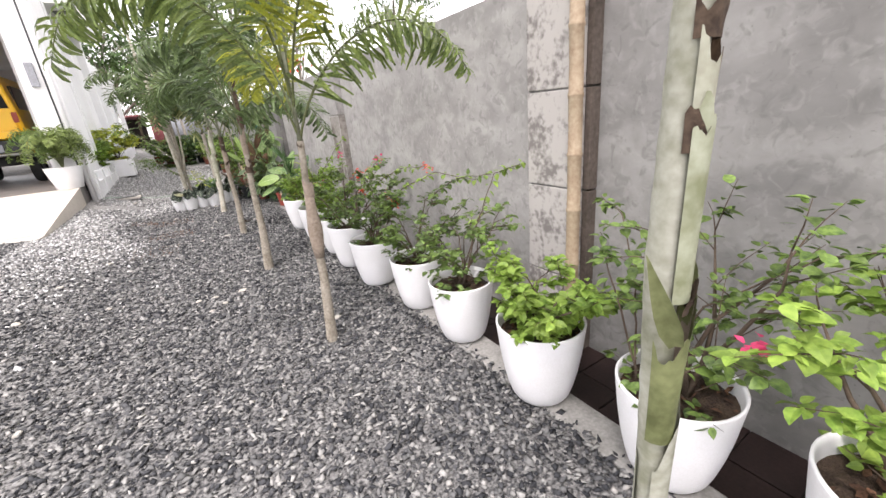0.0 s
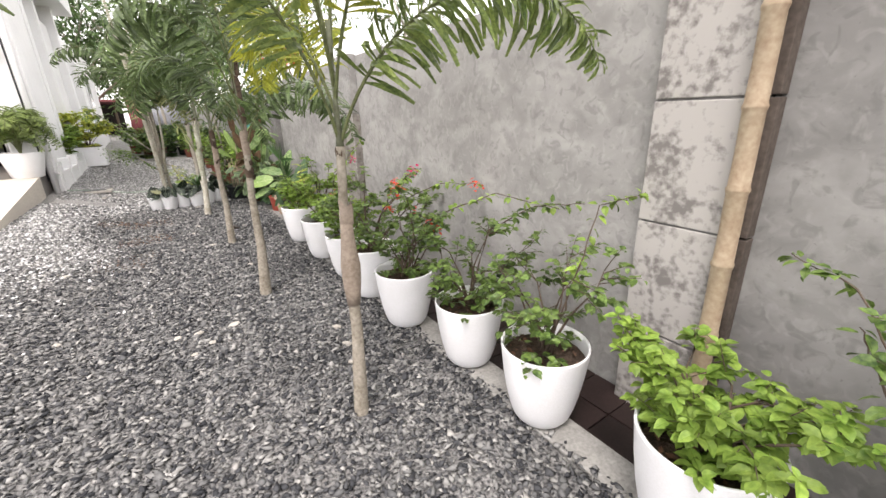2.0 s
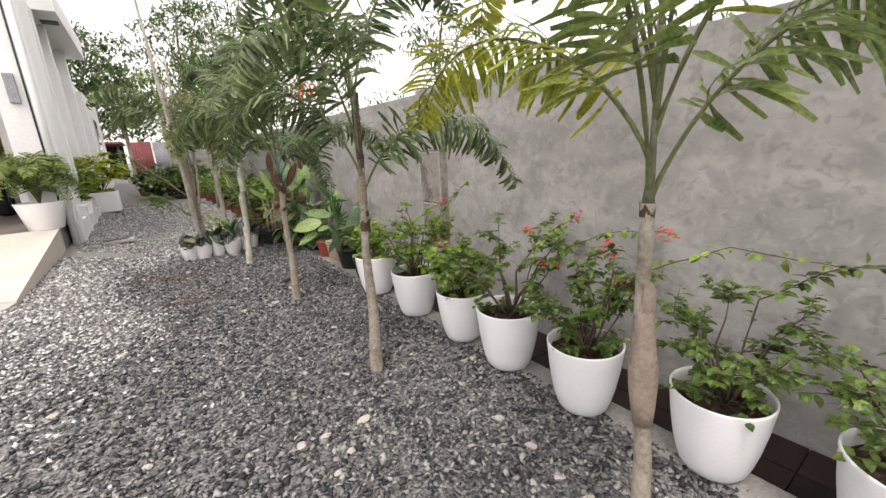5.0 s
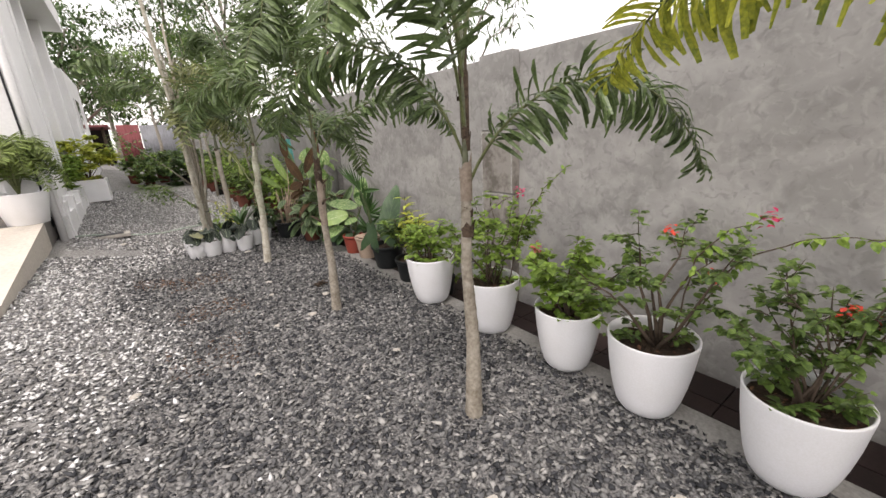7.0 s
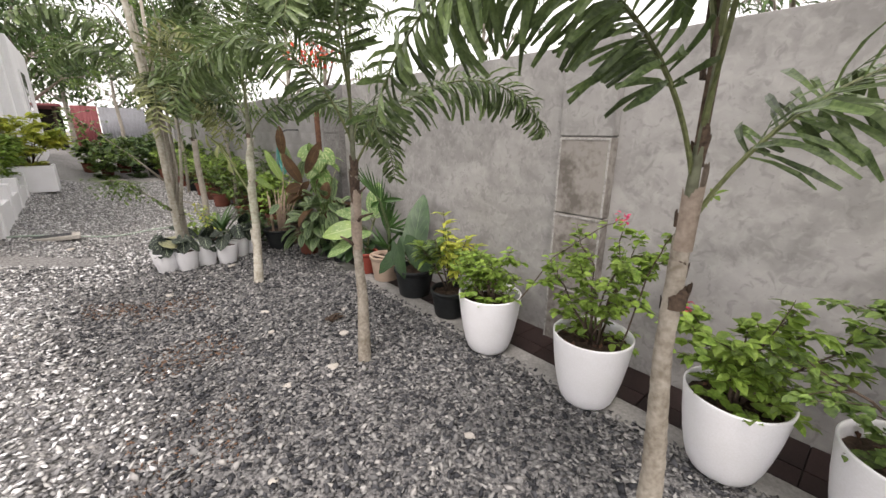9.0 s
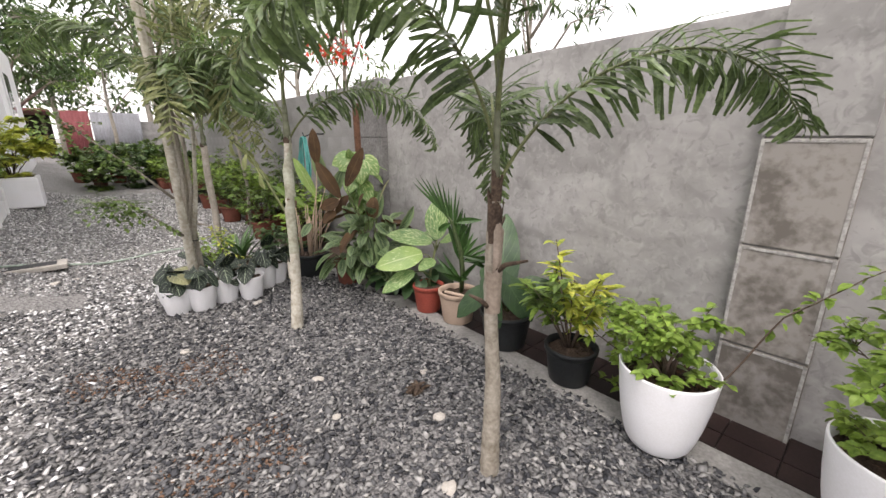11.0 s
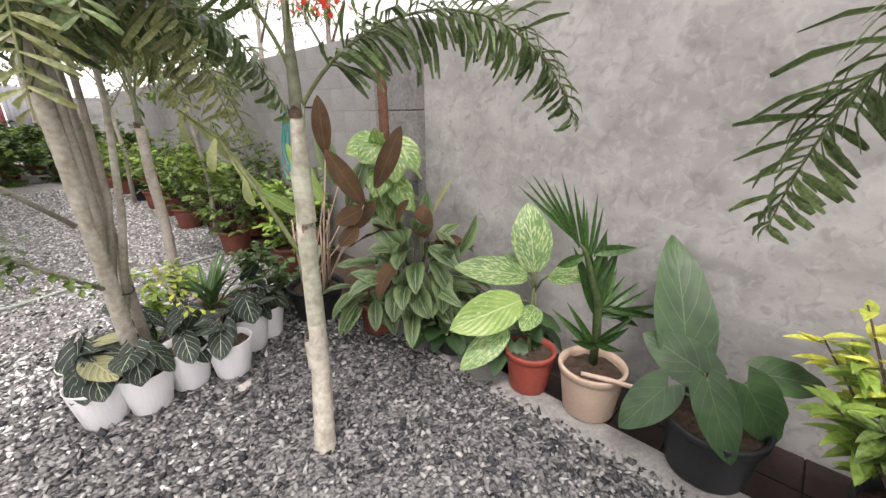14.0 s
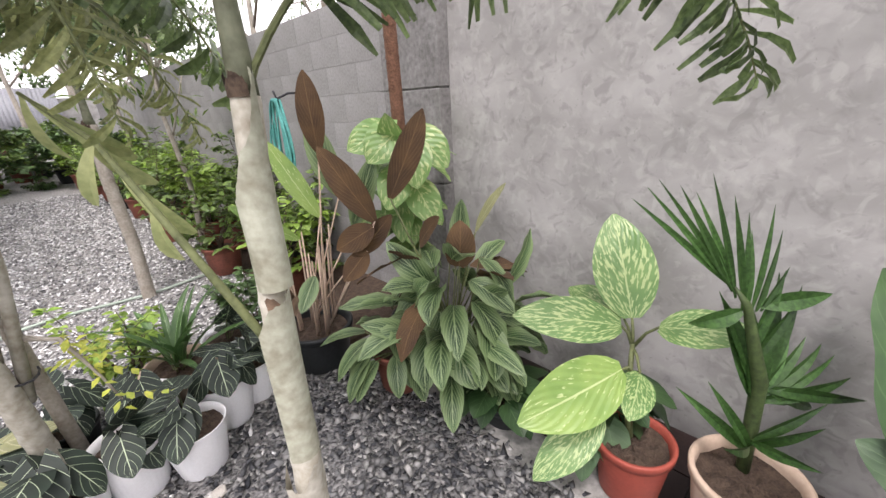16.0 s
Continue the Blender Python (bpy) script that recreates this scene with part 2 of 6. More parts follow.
def plaster_material(name="cement_plaster", gain=1.0):
    """Troweled cement: broad cloudy tone, slanting smears, small pits and a few darker damp patches."""
    m = material(name, (0.365 * gain, 0.355 * gain, 0.345 * gain), 0.92, dark=(0.275 * gain, 0.268 * gain, 0.26 * gain), scale=0.7, fine=5, bump=0.15, spread=0.35, dist=0.01, lo=0.3, hi=0.7)
    n, l = m.node_tree.nodes, m.node_tree.links
    tc = n.new("ShaderNodeTexCoord")
    mp = n.new("ShaderNodeMapping")
    mp.inputs["Rotation"].default_value = (radians(28), 0, 0)
    mp.inputs["Scale"].default_value = (1, 1.0, 1.9)
    l.new(tc.outputs["Object"], mp.inputs[0])
    base = n["Principled BSDF"].inputs["Base Color"]
    last = base.links[0].from_socket
    heights = []
    for vec, scale, distort, lo, hi, tone, amount in ((mp.outputs[0], 1.1, 0.8, 0.46, 0.76, (0.235, 0.228, 0.22, 1), 0.55), (mp.outputs[0], 2.3, 0.6, 0.38, 0.78, (0.52, 0.51, 0.495, 1), 0.7), (tc.outputs["Object"], 3.1, 0.9, 0.55, 0.68, (0.20, 0.195, 0.19, 1), 0.5), (tc.outputs["Object"], 7, 0.7, 0.50, 0.70, (0.245, 0.24, 0.23, 1), 0.45), (tc.outputs["Object"], 16, 1.0, 0.52, 0.66, (0.50, 0.49, 0.47, 1), 0.3), (tc.outputs["Object"], 13, 1.2, 0.55, 0.66, (0.20, 0.195, 0.19, 1), 0.45), (tc.outputs["Object"], 60, 0.3, 0.66, 0.74, (0.18, 0.175, 0.17, 1), 0.45)):
        t = n.new("ShaderNodeTexNoise")
        t.inputs["Scale"].default_value, t.inputs["Detail"].default_value, t.inputs["Distortion"].default_value = scale, 7, distort
        l.new(vec, t.inputs["Vector"])
        r = n.new("ShaderNodeMapRange")
        r.inputs["From Min"].default_value, r.inputs["From Max"].default_value, r.inputs["To Max"].default_value = lo, hi, amount
        l.new(t.outputs[0], r.inputs["Value"])
        x = n.new("ShaderNodeMix")
        x.data_type = "RGBA"
        x.inputs[7].default_value = (*[c * gain for c in tone[:3]], 1)
        l.new(r.outputs[0], x.inputs[0])
        l.new(last, x.inputs[6])
        last = x.outputs[2]
        heights.append(t.outputs[0])
    l.new(last, base)
    b2 = n.new("ShaderNodeBump")
    b2.inputs["Strength"].default_value, b2.inputs["Distance"].default_value = 0.4, 0.012
    l.new(heights[1], b2.inputs["Height"])
    nb = n["Principled BSDF"].inputs["Normal"]
    l.new(nb.links[0].from_socket, b2.inputs["Normal"])
    l.new(b2.outputs[0], nb)
    return m


M_PLASTER = plaster_material("cement_plaster", 0.94)
# the same plaster at a lower gain, for the near bay
M_PLASTER_DARK = plaster_material("darker_cement_plaster", 0.72)


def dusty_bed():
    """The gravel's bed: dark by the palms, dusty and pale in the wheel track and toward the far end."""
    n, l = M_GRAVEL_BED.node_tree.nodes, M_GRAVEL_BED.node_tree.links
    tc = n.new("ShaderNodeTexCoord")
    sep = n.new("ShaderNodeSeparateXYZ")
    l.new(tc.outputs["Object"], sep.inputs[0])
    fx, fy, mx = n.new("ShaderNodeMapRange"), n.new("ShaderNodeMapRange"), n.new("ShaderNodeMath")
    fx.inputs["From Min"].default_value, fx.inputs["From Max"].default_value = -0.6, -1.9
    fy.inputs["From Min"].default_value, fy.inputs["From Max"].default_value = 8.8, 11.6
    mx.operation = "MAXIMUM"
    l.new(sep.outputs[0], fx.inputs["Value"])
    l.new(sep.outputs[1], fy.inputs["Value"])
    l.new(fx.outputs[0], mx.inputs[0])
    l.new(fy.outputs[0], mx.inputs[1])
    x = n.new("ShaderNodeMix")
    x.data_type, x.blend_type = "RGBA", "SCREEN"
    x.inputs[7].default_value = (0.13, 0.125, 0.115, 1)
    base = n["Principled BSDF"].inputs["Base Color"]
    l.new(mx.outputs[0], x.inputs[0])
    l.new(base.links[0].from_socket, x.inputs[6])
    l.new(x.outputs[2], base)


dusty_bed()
M_STONE = stone_material()
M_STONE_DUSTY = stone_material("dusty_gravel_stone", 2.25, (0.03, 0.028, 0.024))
M_DARKBLOCK = material("damp_grey_concrete", (0.25, 0.245, 0.24), 0.92, dark=(0.13, 0.125, 0.12), scale=5, fine=40, bump=0.4)
M_GREENSHEATH = material("green_sheath", (0.20, 0.22, 0.10), 0.6, dark=(0.08, 0.09, 0.035), scale=8, fine=50)
L_VELVET = leaf_material("velvet_leaf", (0.018, 0.032, 0.021), (0.42, 0.50, 0.34), (0.008, 0.016, 0.010), 4.2, 1.1, 0.013, 0.982, trans=0.05, ribs=0.1, rough=0.6)
L_DIEFF = leaf_material("mottled_leaf", (0.15, 0.26, 0.08), (0.35, 0.44, 0.19), (0.10, 0.20, 0.055), 9, 1.0, 0.014, 0.9, mottle=0.62, trans=0.25, ribs=0.15)
L_LIME = leaf_material("pale_lime_leaf", (0.27, 0.39, 0.10), (0.45, 0.54, 0.24), (0.18, 0.30, 0.07), 7, 1.0, 0.016, 0.93, mottle=0.2, trans=0.3, ribs=0.15)
L_STROM = leaf_material("striped_leaf", (0.045, 0.10, 0.03), (0.22, 0.29, 0.14), (0.018, 0.045, 0.015), 7, 1.3, 0.03, 0.72, edge=(0.16, 0.23, 0.10), rough=0.38, trans=0.15, ribs=0.2)
L_BROWN = leaf_material("rust_backed_leaf", (0.10, 0.055, 0.022), (0.15, 0.09, 0.04), (0.05, 0.027, 0.013), 9, 1.0, 0.015, 0.95, trans=0.08, rough=0.85, ribs=0.15)
L_BIG = leaf_material("broad_dark_leaf", (0.045, 0.095, 0.03), (0.065, 0.12, 0.045), (0.02, 0.05, 0.018), 5, 0.9, 0.012, 0.975, trans=0.12, ribs=0.06, rough=0.5)
L_STRAP = leaf_material("strap_leaf", (0.09, 0.17, 0.05), (0.16, 0.26, 0.10), (0.045, 0.10, 0.03), 2, 0.2, 0.03, 0.99, trans=0.2)
L_POTHOS = leaf_material("golden_pothos_leaf", (0.20, 0.33, 0.10), (0.38, 0.46, 0.19), (0.13, 0.25, 0.06), 6, 1.0, 0.016, 0.9, mottle=0.6, grain=(5.0, 6.0), trans=0.25, ribs=0.15)
L_OLD = leaf_material("faded_leaf", (0.36, 0.36, 0.18), (0.48, 0.46, 0.28), (0.24, 0.25, 0.12), 5, 1.0, 0.02, 0.93, trans=0.2)

# ---- mesh helpers ----


def sm(a, b, x):
    t = np.clip((x - a) / (b - a), 0, 1)
    return t * t * (3 - 2 * t)


def ground_z(x, y):
    return 0.25 * sm(0.5, 2.0, -x) + 0.045 * np.clip(y - 10, 0, 14)


def mesh_of(name, verts, faces, mat, smooth=False):
    me = bpy.data.meshes.new(name)
    me.from_pydata([tuple(v) for v in verts], [], faces)
    for mm in (mat if isinstance(mat, (list, tuple)) else [mat]):
        me.materials.append(mm)
    if smooth:
        me.polygons.foreach_set("use_smooth", [True] * len(me.polygons))
    me.update()
    return me


def part(name, data, parent=None, label="", kind="", m=None):
    ob = new(name, data)
    if m is not None:
        ob.matrix_basis = m
    ob.parent = parent
    return tagged(ob, label, kind=kind)


def thing(name, at, label, category, group="", rz=0.0, kind=""):
    ob = new(name)
    ob.matrix_basis = pose(*at, 0, 0, rz)
    ob.empty_display_size = 0.1
    return tagged(ob, label, category, group, kind)


def box_mesh(name, lo, hi, mat, bevel=0.0):
    bm = bmesh.new()
    bmesh.ops.create_cube(bm, size=1)
    c = [(a + b) / 2 for a, b in zip(lo, hi)]
    s = [b - a for a, b in zip(lo, hi)]
    for v in bm.verts:
        v.co = Vector([c[i] + v.co[i] * s[i] for i in range(3)])
    if bevel:
        bmesh.ops.bevel(bm, geom=bm.edges[:], offset=bevel, segments=2, profile=0.6, affect="EDGES")
    me = bpy.data.meshes.new(name)
    bm.to_mesh(me)
    bm.free()
    me.materials.append(mat)
    return me


def lathe(name, profile, mat, n=32, smooth=True, wob=0.0, ribs=0, rib_top=1e9):
    """Turns (radius, height) pairs about z."""
    verts, faces = [], []
    for r, z in profile:
        for i in range(n):
            a = 2 * math.pi * i / n
            k = 1 + wob * math.sin(3 * a + 2) + (0.012 * (1 if i % 3 == 0 else 0) if ribs and z < rib_top else 0)
            verts.append((r * k * math.cos(a), r * k * math.sin(a), z))
    for j in range(len(profile) - 1):
        for i in range(n):
            a, b = j * n + i, j * n + (i + 1) % n
            faces.append((a, b, b + n, a + n))
    return mesh_of(name, verts, faces, mat, smooth)


def tube_data(points, radii, n=8, off=0):
    """Verts and faces of a tube along points."""
    verts, faces = [], []
    pts = [Vector(p) for p in points]
    for j, p in enumerate(pts):
        d = (pts[min(j + 1, len(pts) - 1)] - pts[max(j - 1, 0)]).normalized()
        u = d.cross(Vector((0.13, 0.21, 1)) if abs(d.z) < 0.95 else Vector((1, 0.1, 0))).normalized()
        v = d.cross(u)
        r = radii[j] if hasattr(radii, "__len__") else radii
        for i in range(n):
            a = 2 * math.pi * i / n
            verts.append(p + u * r * math.cos(a) + v * r * math.sin(a))
    for j in range(len(pts) - 1):
        for i in range(n):
            a, b = j * n + i, j * n + (i + 1) % n
            faces.append((off + a, off + b, off + b + n, off + a + n))
    k = len(verts)
    verts += [pts[0], pts[-1]]
    for i in range(n):
        faces.append((off + k, off + (i + 1) % n, off + i))
        faces.append((off + k + 1, off + (len(pts) - 1) * n + i, off + (len(pts) - 1) * n + (i + 1) % n))
    return verts, faces


def tube(name, points, radii, mat, n=8, smooth=True):
    v, f = tube_data(points, radii, n)
    return mesh_of(name, v, f, mat, smooth)


def add_leaf(V, F, at, d, up, length, width, bend=0.3, seg=3, fold=0.15, tip=0.0, shape=0.45):
    """A leaf blade from at along d: folded on its midrib, bending down. tip: width left at the end."""
    d = d.normalized()
    side = d.cross(up)
    if side.length < 1e-3:
        side = d.cross(Vector((1, 0, 0)))
    side.normalize()
    nrm = side.cross(d).normalized()
    base = len(V)
    p, step = Vector(at), length / seg
    for j in range(seg + 1):
        t = j / seg
        if tip:
            w = width * (0.25 + 0.75 * min(1, t / shape)) * (1 - (1 - tip) * max(0, (t - 0.8) / 0.2))
        else:
            w = width * (math.sin(math.pi * min(1, (0.06 + 0.94 * t)) ** (math.log(0.5) / math.log(shape))) + 0.03)
        w *= 0.5
        V.append(p + side * w + nrm * w * fold)
        V.append(p.copy())
        V.append(p - side * w + nrm * w * fold)
        ang = -bend / seg
        d2 = (d * math.cos(ang) + nrm * math.sin(ang)).normalized()
        nrm = side.cross(d2).normalized()
        d = d2
        p = p + d * step
    for j in range(seg):
        a = base + 3 * j
        F.append((a, a + 1, a + 4, a + 3))
        F.append((a + 1, a + 2, a + 5, a + 4))


def ringed_trunk(name, pts, radii, mat, rng, n=14, ring=0.07):
    """A trunk with leaf-scar rings: radius swells a little at each scar."""
    fine, rad = [], []
    pts = [Vector(p) for p in pts]
    for j in range(len(pts) - 1):
        seg = (pts[j + 1] - pts[j]).length
        k = max(2, int(seg / (ring / 3)))
        for i in range(k):
            t = i / k
            fine.append(pts[j].lerp(pts[j + 1], t))
            r = radii[j] * (1 - t) + radii[j + 1] * t
            rad.append(r * (1 + (0.05 if (len(fine) % 3) == 0 else 0) + rng.uniform(-0.02, 0.02)))
    fine.append(pts[-1])
    rad.append(radii[-1])
    return tube(name, fine, rad, mat, n)


def blade(V, F, UV, at, d, up, length, width, bend=0.6, shape=0.4, fold=0.2, rows=9, wave=0.0, tipw=0.0, rng=None, curl=0.0, lobe=0.0):
    """A broad leaf blade of five columns with texture coordinates."""
    d = d.normalized()
    side = d.cross(up)
    if side.length < 1e-3:
        side = Vector((1, 0, 0))
    side.normalize()
    nrm = side.cross(d).normalized()
    p, step, base = Vector(at), length / rows, len(V)
    k = math.log(0.5) / math.log(shape)
    for j in range(rows + 1):
        t = j / rows
        w = width * 0.5 * max(0.02, math.sin(math.pi * min(0.995, 0.03 + 0.965 * t) ** k) ** 0.68 + tipw * t)
        for c in (-1, -0.5, 0, 0.5, 1):
            off = nrm * (abs(c) * fold * w + (wave * width * math.sin(t * 17 + c * 2.0) * abs(c)) - curl * w * c * c)
            back = d * (-lobe * width * abs(c) * (1 - t) ** 3)
            V.append(p + side * (w * c) + off + back)
            UV.append((0.5 + c * 0.5, t))
        ang = -bend / rows
        d2 = (d * math.cos(ang) + nrm * math.sin(ang)).normalized()
        nrm = side.cross(d2).normalized()
        d = d2
        p = p + d * step
    for j in range(rows):
        for c in range(4):
            a = base + 5 * j + c
            F.append((a, a + 1, a + 6, a + 5))
    return p


def stalked_leaf(name, parent, root, az, elev, stalk, length, width, mat, bend=0.6, shape=0.4, fold=0.18, droop=0.5, wave=0.02, label="", sr=0.004, face=None, curl=0.0, lobe=0.0, blade_elev=None, stalk_mat=None):
    """One leaf with its stalk: az, elev in degrees; droop: how far the blade bends down from the stalk."""
    a, e = math.radians(az), math.radians(elev)
    d = Vector((math.cos(a) * math.cos(e), math.sin(a) * math.cos(e), math.sin(e)))
    root = Vector(root)
    end = root + d * stalk
    V, F = tube_data([root, root.lerp(end, 0.5) + Vector((0, 0, stalk * 0.04)), end], [sr * 1.3, sr, sr * 0.8], 5)
    UV = [(0.5, 0.0)] * len(V)
    nf = len(F)
    e2 = math.radians(blade_elev) if blade_elev is not None else e - droop
    d2 = Vector((math.cos(a) * math.cos(e2), math.sin(a) * math.cos(e2), math.sin(e2)))
    up = Vector(face) if face else Vector((-math.cos(a) * math.sin(e2), -math.sin(a) * math.sin(e2), math.cos(e2)))
    blade(V, F, UV, end, d2, up, length, width, bend, shape, fold, 9, wave, curl=curl, lobe=lobe)
    me = mesh_of(name, V, F, [stalk_mat or M_RACHIS, mat], True)
    me.polygons.foreach_set("material_index", [0] * nf + [1] * (len(F) - nf))
    layer = me.uv_layers.new(name="leaf")
    li = np.zeros(len(me.loops), dtype=np.int32)
    me.loops.foreach_get("vertex_index", li)
    layer.data.foreach_set("uv", np.array(UV, dtype=np.float32)[li].ravel())
    return part(name, me, parent, label)


def tip_leaf(name, parent, root, base, tip, width, mat, face=(-0.7, -0.6, 0.3), bend=0.35, shape=0.42, fold=0.12, wave=0.015, sr=0.005, lobe=0.0, stalk_mat=None, label=""):
    """A leaf given by world places: root of its stalk, base and tip of its blade."""
    o = parent.matrix_basis.translation
    root, base, tip = (Vector(p) - o for p in (root, base, tip))
    V, F = tube_data([root, root.lerp(base, 0.5) + Vector((0, 0, 0.02)), base], [sr * 1.4, sr, sr * 0.8], 6)
    UV, nf = [(0.5, 0.0)] * len(V), len(F)
    d, up = (tip - base).normalized(), Vector(face).normalized()
    up = (up - d * up.dot(d)).normalized()
    d2 = (d * math.cos(bend / 2) + up * math.sin(bend / 2)).normalized()
    up2 = (up * math.cos(bend / 2) - d * math.sin(bend / 2)).normalized()
    blade(V, F, UV, base, d2, up2, (tip - base).length * 1.01, width, bend, shape, fold, 12, wave, lobe=lobe)
    me = mesh_of(name, V, F, [stalk_mat or M_RACHIS, mat], True)
    me.polygons.foreach_set("material_index", [0] * nf + [1] * (len(F) - nf))
    layer = me.uv_layers.new(name="leaf")
    li = np.zeros(len(me.loops), dtype=np.int32)
    me.loops.foreach_get("vertex_index", li)
    layer.data.foreach_set("uv", np.array(UV, dtype=np.float32)[li].ravel())
    return part(name, me, parent, label)


def small_pot(kind, at, r, h, mat, rng, label, group="", rim=True, taper=0.78, soil=True, ribs=False):
    p = thing(kind, at, label, "plant pot", group, rz=rng.uniform(0, 360))
    rb = r * taper
    prof = [(0, 0), (rb * 0.96, 0), (rb, 0.006), (rb + (r - rb) * 0.8, h * 0.8)]
    if rim:
        prof += [(r * 0.96, h * 0.86), (r * 1.03, h * 0.865), (r * 1.05, h * 0.98), (r * 1.03, h), (r * 0.95, h)]
    else:
        prof += [(r * 0.985, h * 0.97), (r, h), (r * 0.97, h)]
    prof += [(r * 0.9, h * 0.9), (r * 0.85, h * 0.7)]
    part("shell", lathe("shell", prof, mat, 96 if ribs else 36, wob=0.004, ribs=ribs, rib_top=h * 0.82), p)
    if soil:
        part("soil", soil_disc(r * 0.88, h * 0.84, rng, 18), p)
    return p

# ---- ground ----


def ground_sheet():
    xs = np.concatenate([[-400, -120, -50, -25, -12], np.arange(-8, -2.4, 0.6), np.arange(-2.4, 1.0, 0.12), [1.0, 1.12, 1.18, 1.19]])
    ys = np.concatenate([[-400, -120, -40, -15, -7], np.arange(-4, 26, 0.4), [30, 45, 80, 160, 400]])
    V = [(x, y, float(ground_z(x, y)) - (0.012 if x > 1.185 else 0)) for y in ys for x in xs]
    nx = len(xs)
    F = [(j * nx + i, j * nx + i + 1, (j + 1) * nx + i + 1, (j + 1) * nx + i) for j in range(len(ys) - 1) for i in range(nx - 1)]
    return mesh_of("ground", V, F, M_GRAVEL_BED, True)


tagged(new("ground", ground_sheet()), "dark grey crushed gravel bed rising gently toward the white house", "gravel ground", kind="structure")

# drain channel, curb and soil beyond the wall
curb = tagged(new("curb", box_mesh("curb", (1.19, -4, -0.25), (1.385, 9.55, 0.006), M_CURB, 0.008)), "rough grey cement curb between gravel and drain", "curb", kind="structure")
drain = tagged(new("drain_bed", box_mesh("drain_bed", (1.40, -4, -0.35), (1.92, 9.55, -0.10), M_DARK)), "dark wet drain channel at the foot of the wall", "drain", kind="structure")
far_bed = tagged(new("planting_bed", box_mesh("planting_bed", (1.19, 9.55, -0.3), (2.6, 30, 0.03), M_SOIL)), "bare dark soil bed along the far wall", "soil", kind="structure")
back = tagged(new("land_beyond_wall", box_mesh("land_beyond_wall", (2.0, -400, -0.4), (400, 400, -0.05), M_SOIL)), "rough open land beyond the garden wall", "land", kind="structure")

M_MAROON = material("maroon_tile", (0.030, 0.018, 0.017), 0.5, dark=(0.016, 0.010, 0.009), scale=6, fine=60, bump=0.1, objvar=0.3)
tagged(new("curb_edge", box_mesh("curb_edge", (1.386, -4, -0.099), (1.398, 9.5, 0.004), M_MAROON)), "faded maroon painted inner edge of the curb", "curb edge", kind="structure")
tile_a = box_mesh("tile", (-0.122, -0.125, 0.0), (0.122, 0.125, 0.018), M_MAROON, 0.003)
tiles = thing("drain_tiling", (1.66, 0, -0.099), "dark maroon tiles laid along the drain at the wall foot", "tiling", kind="structure")
for k in range(40):
    for x in (-0.128, 0.124):
        part("tile", tile_a, tiles, m=pose(x, -0.9 + k * 0.257, 0, 0, 0, 0))

# ---- garden wall ----
M_MORTAR = material("pale_mortar", (0.46, 0.45, 0.43), 0.95, dark=(0.26, 0.25, 0.24), scale=18, fine=70, bump=0.3, lo=0.4, hi=0.6)
M_EDGE = material("shaded_brown_concrete", (0.13, 0.105, 0.09), 0.85, dark=(0.06, 0.048, 0.04), scale=5, fine=40, bump=0.3)
M_BROWNBLOCK = material("brownish_concrete", (0.30, 0.28, 0.26), 0.9, dark=(0.15, 0.135, 0.12), scale=4, fine=22, bump=0.3, spread=0.35, lo=0.42, hi=0.56)
wall = tagged(new("wall_garden", box_mesh("wall_garden", (1.92, 1.472, -0.35), (2.07, 9.25, 2.12), M_PLASTER, 0.006)), "grey cement-plastered garden wall with trowel marks", "wall", kind="structure")
tagged(new("wall_garden", box_mesh("wall_garden", (1.92, -4, -0.35), (2.07, 1.468, 2.12), M_PLASTER_DARK, 0.006)), "darker smooth grey cement-plastered bay of the garden wall", "wall", kind="structure")
for y0, y1 in ((-2.35, -2.0), (1.47, 1.88), (5.40, 5.79), (9.24, 9.74)):
    p = thing("pilaster", (1.92, (y0 + y1) / 2, 0), "patchy grey concrete wall pilaster with level joints", "wall pilaster", "pilasters of the garden wall", kind="structure")
    part("mortar_core", box_mesh("mortar_core", (-0.08, -(y1 - y0) / 2 + 0.01, -0.3), (-0.003 if y0 < 9 else 0.11, (y1 - y0) / 2 - 0.01, 2.12), M_DARKBLOCK), p)
    z = -0.3
    for k, top in enumerate((0.39, 0.96, 1.51, 2.14)):
        part("concrete_block", box_mesh("concrete_block", (-0.09, -(y1 - y0) / 2, z + 0.006), (0.0 if y0 < 9 else 0.12, (y1 - y0) / 2, top - 0.004), (M_PILASTER if y0 < 5 else (M_PLASTER if top > 2 else M_BROWNBLOCK) if y0 < 9 else M_DARKBLOCK), 0.005), p)
        if 5 < y0 < 9 and top < 2:
            for yy in (-(y1 - y0) / 2 + 0.002, (y1 - y0) / 2 - 0.018):
                part("mortar_line", box_mesh("mortar_line", (-0.093, yy, z + 0.012), (-0.0905, yy + 0.016, top - 0.008), M_MORTAR, 0.001), p)
            part("mortar_line", box_mesh("mortar_line", (-0.093, -(y1 - y0) / 2 + 0.019, top - 0.022), (-0.0905, (y1 - y0) / 2 - 0.019, top - 0.008), M_MORTAR, 0.001), p)
        z = top
bare = thing("bare_block_wall", (1.98, 9.74, 0), "unplastered grey hollow-block wall", "wall", kind="structure")
bm_me = box_mesh("concrete_block", (-0.0665, 0.001, 0.001), (0.0665, 0.399, 0.199), M_BLOCK, 0.002)
core = part("mortar_core", box_mesh("mortar_core", (-0.064, 0, -0.2), (0.064, 14.0, 2.11), M_BLOCK), bare)
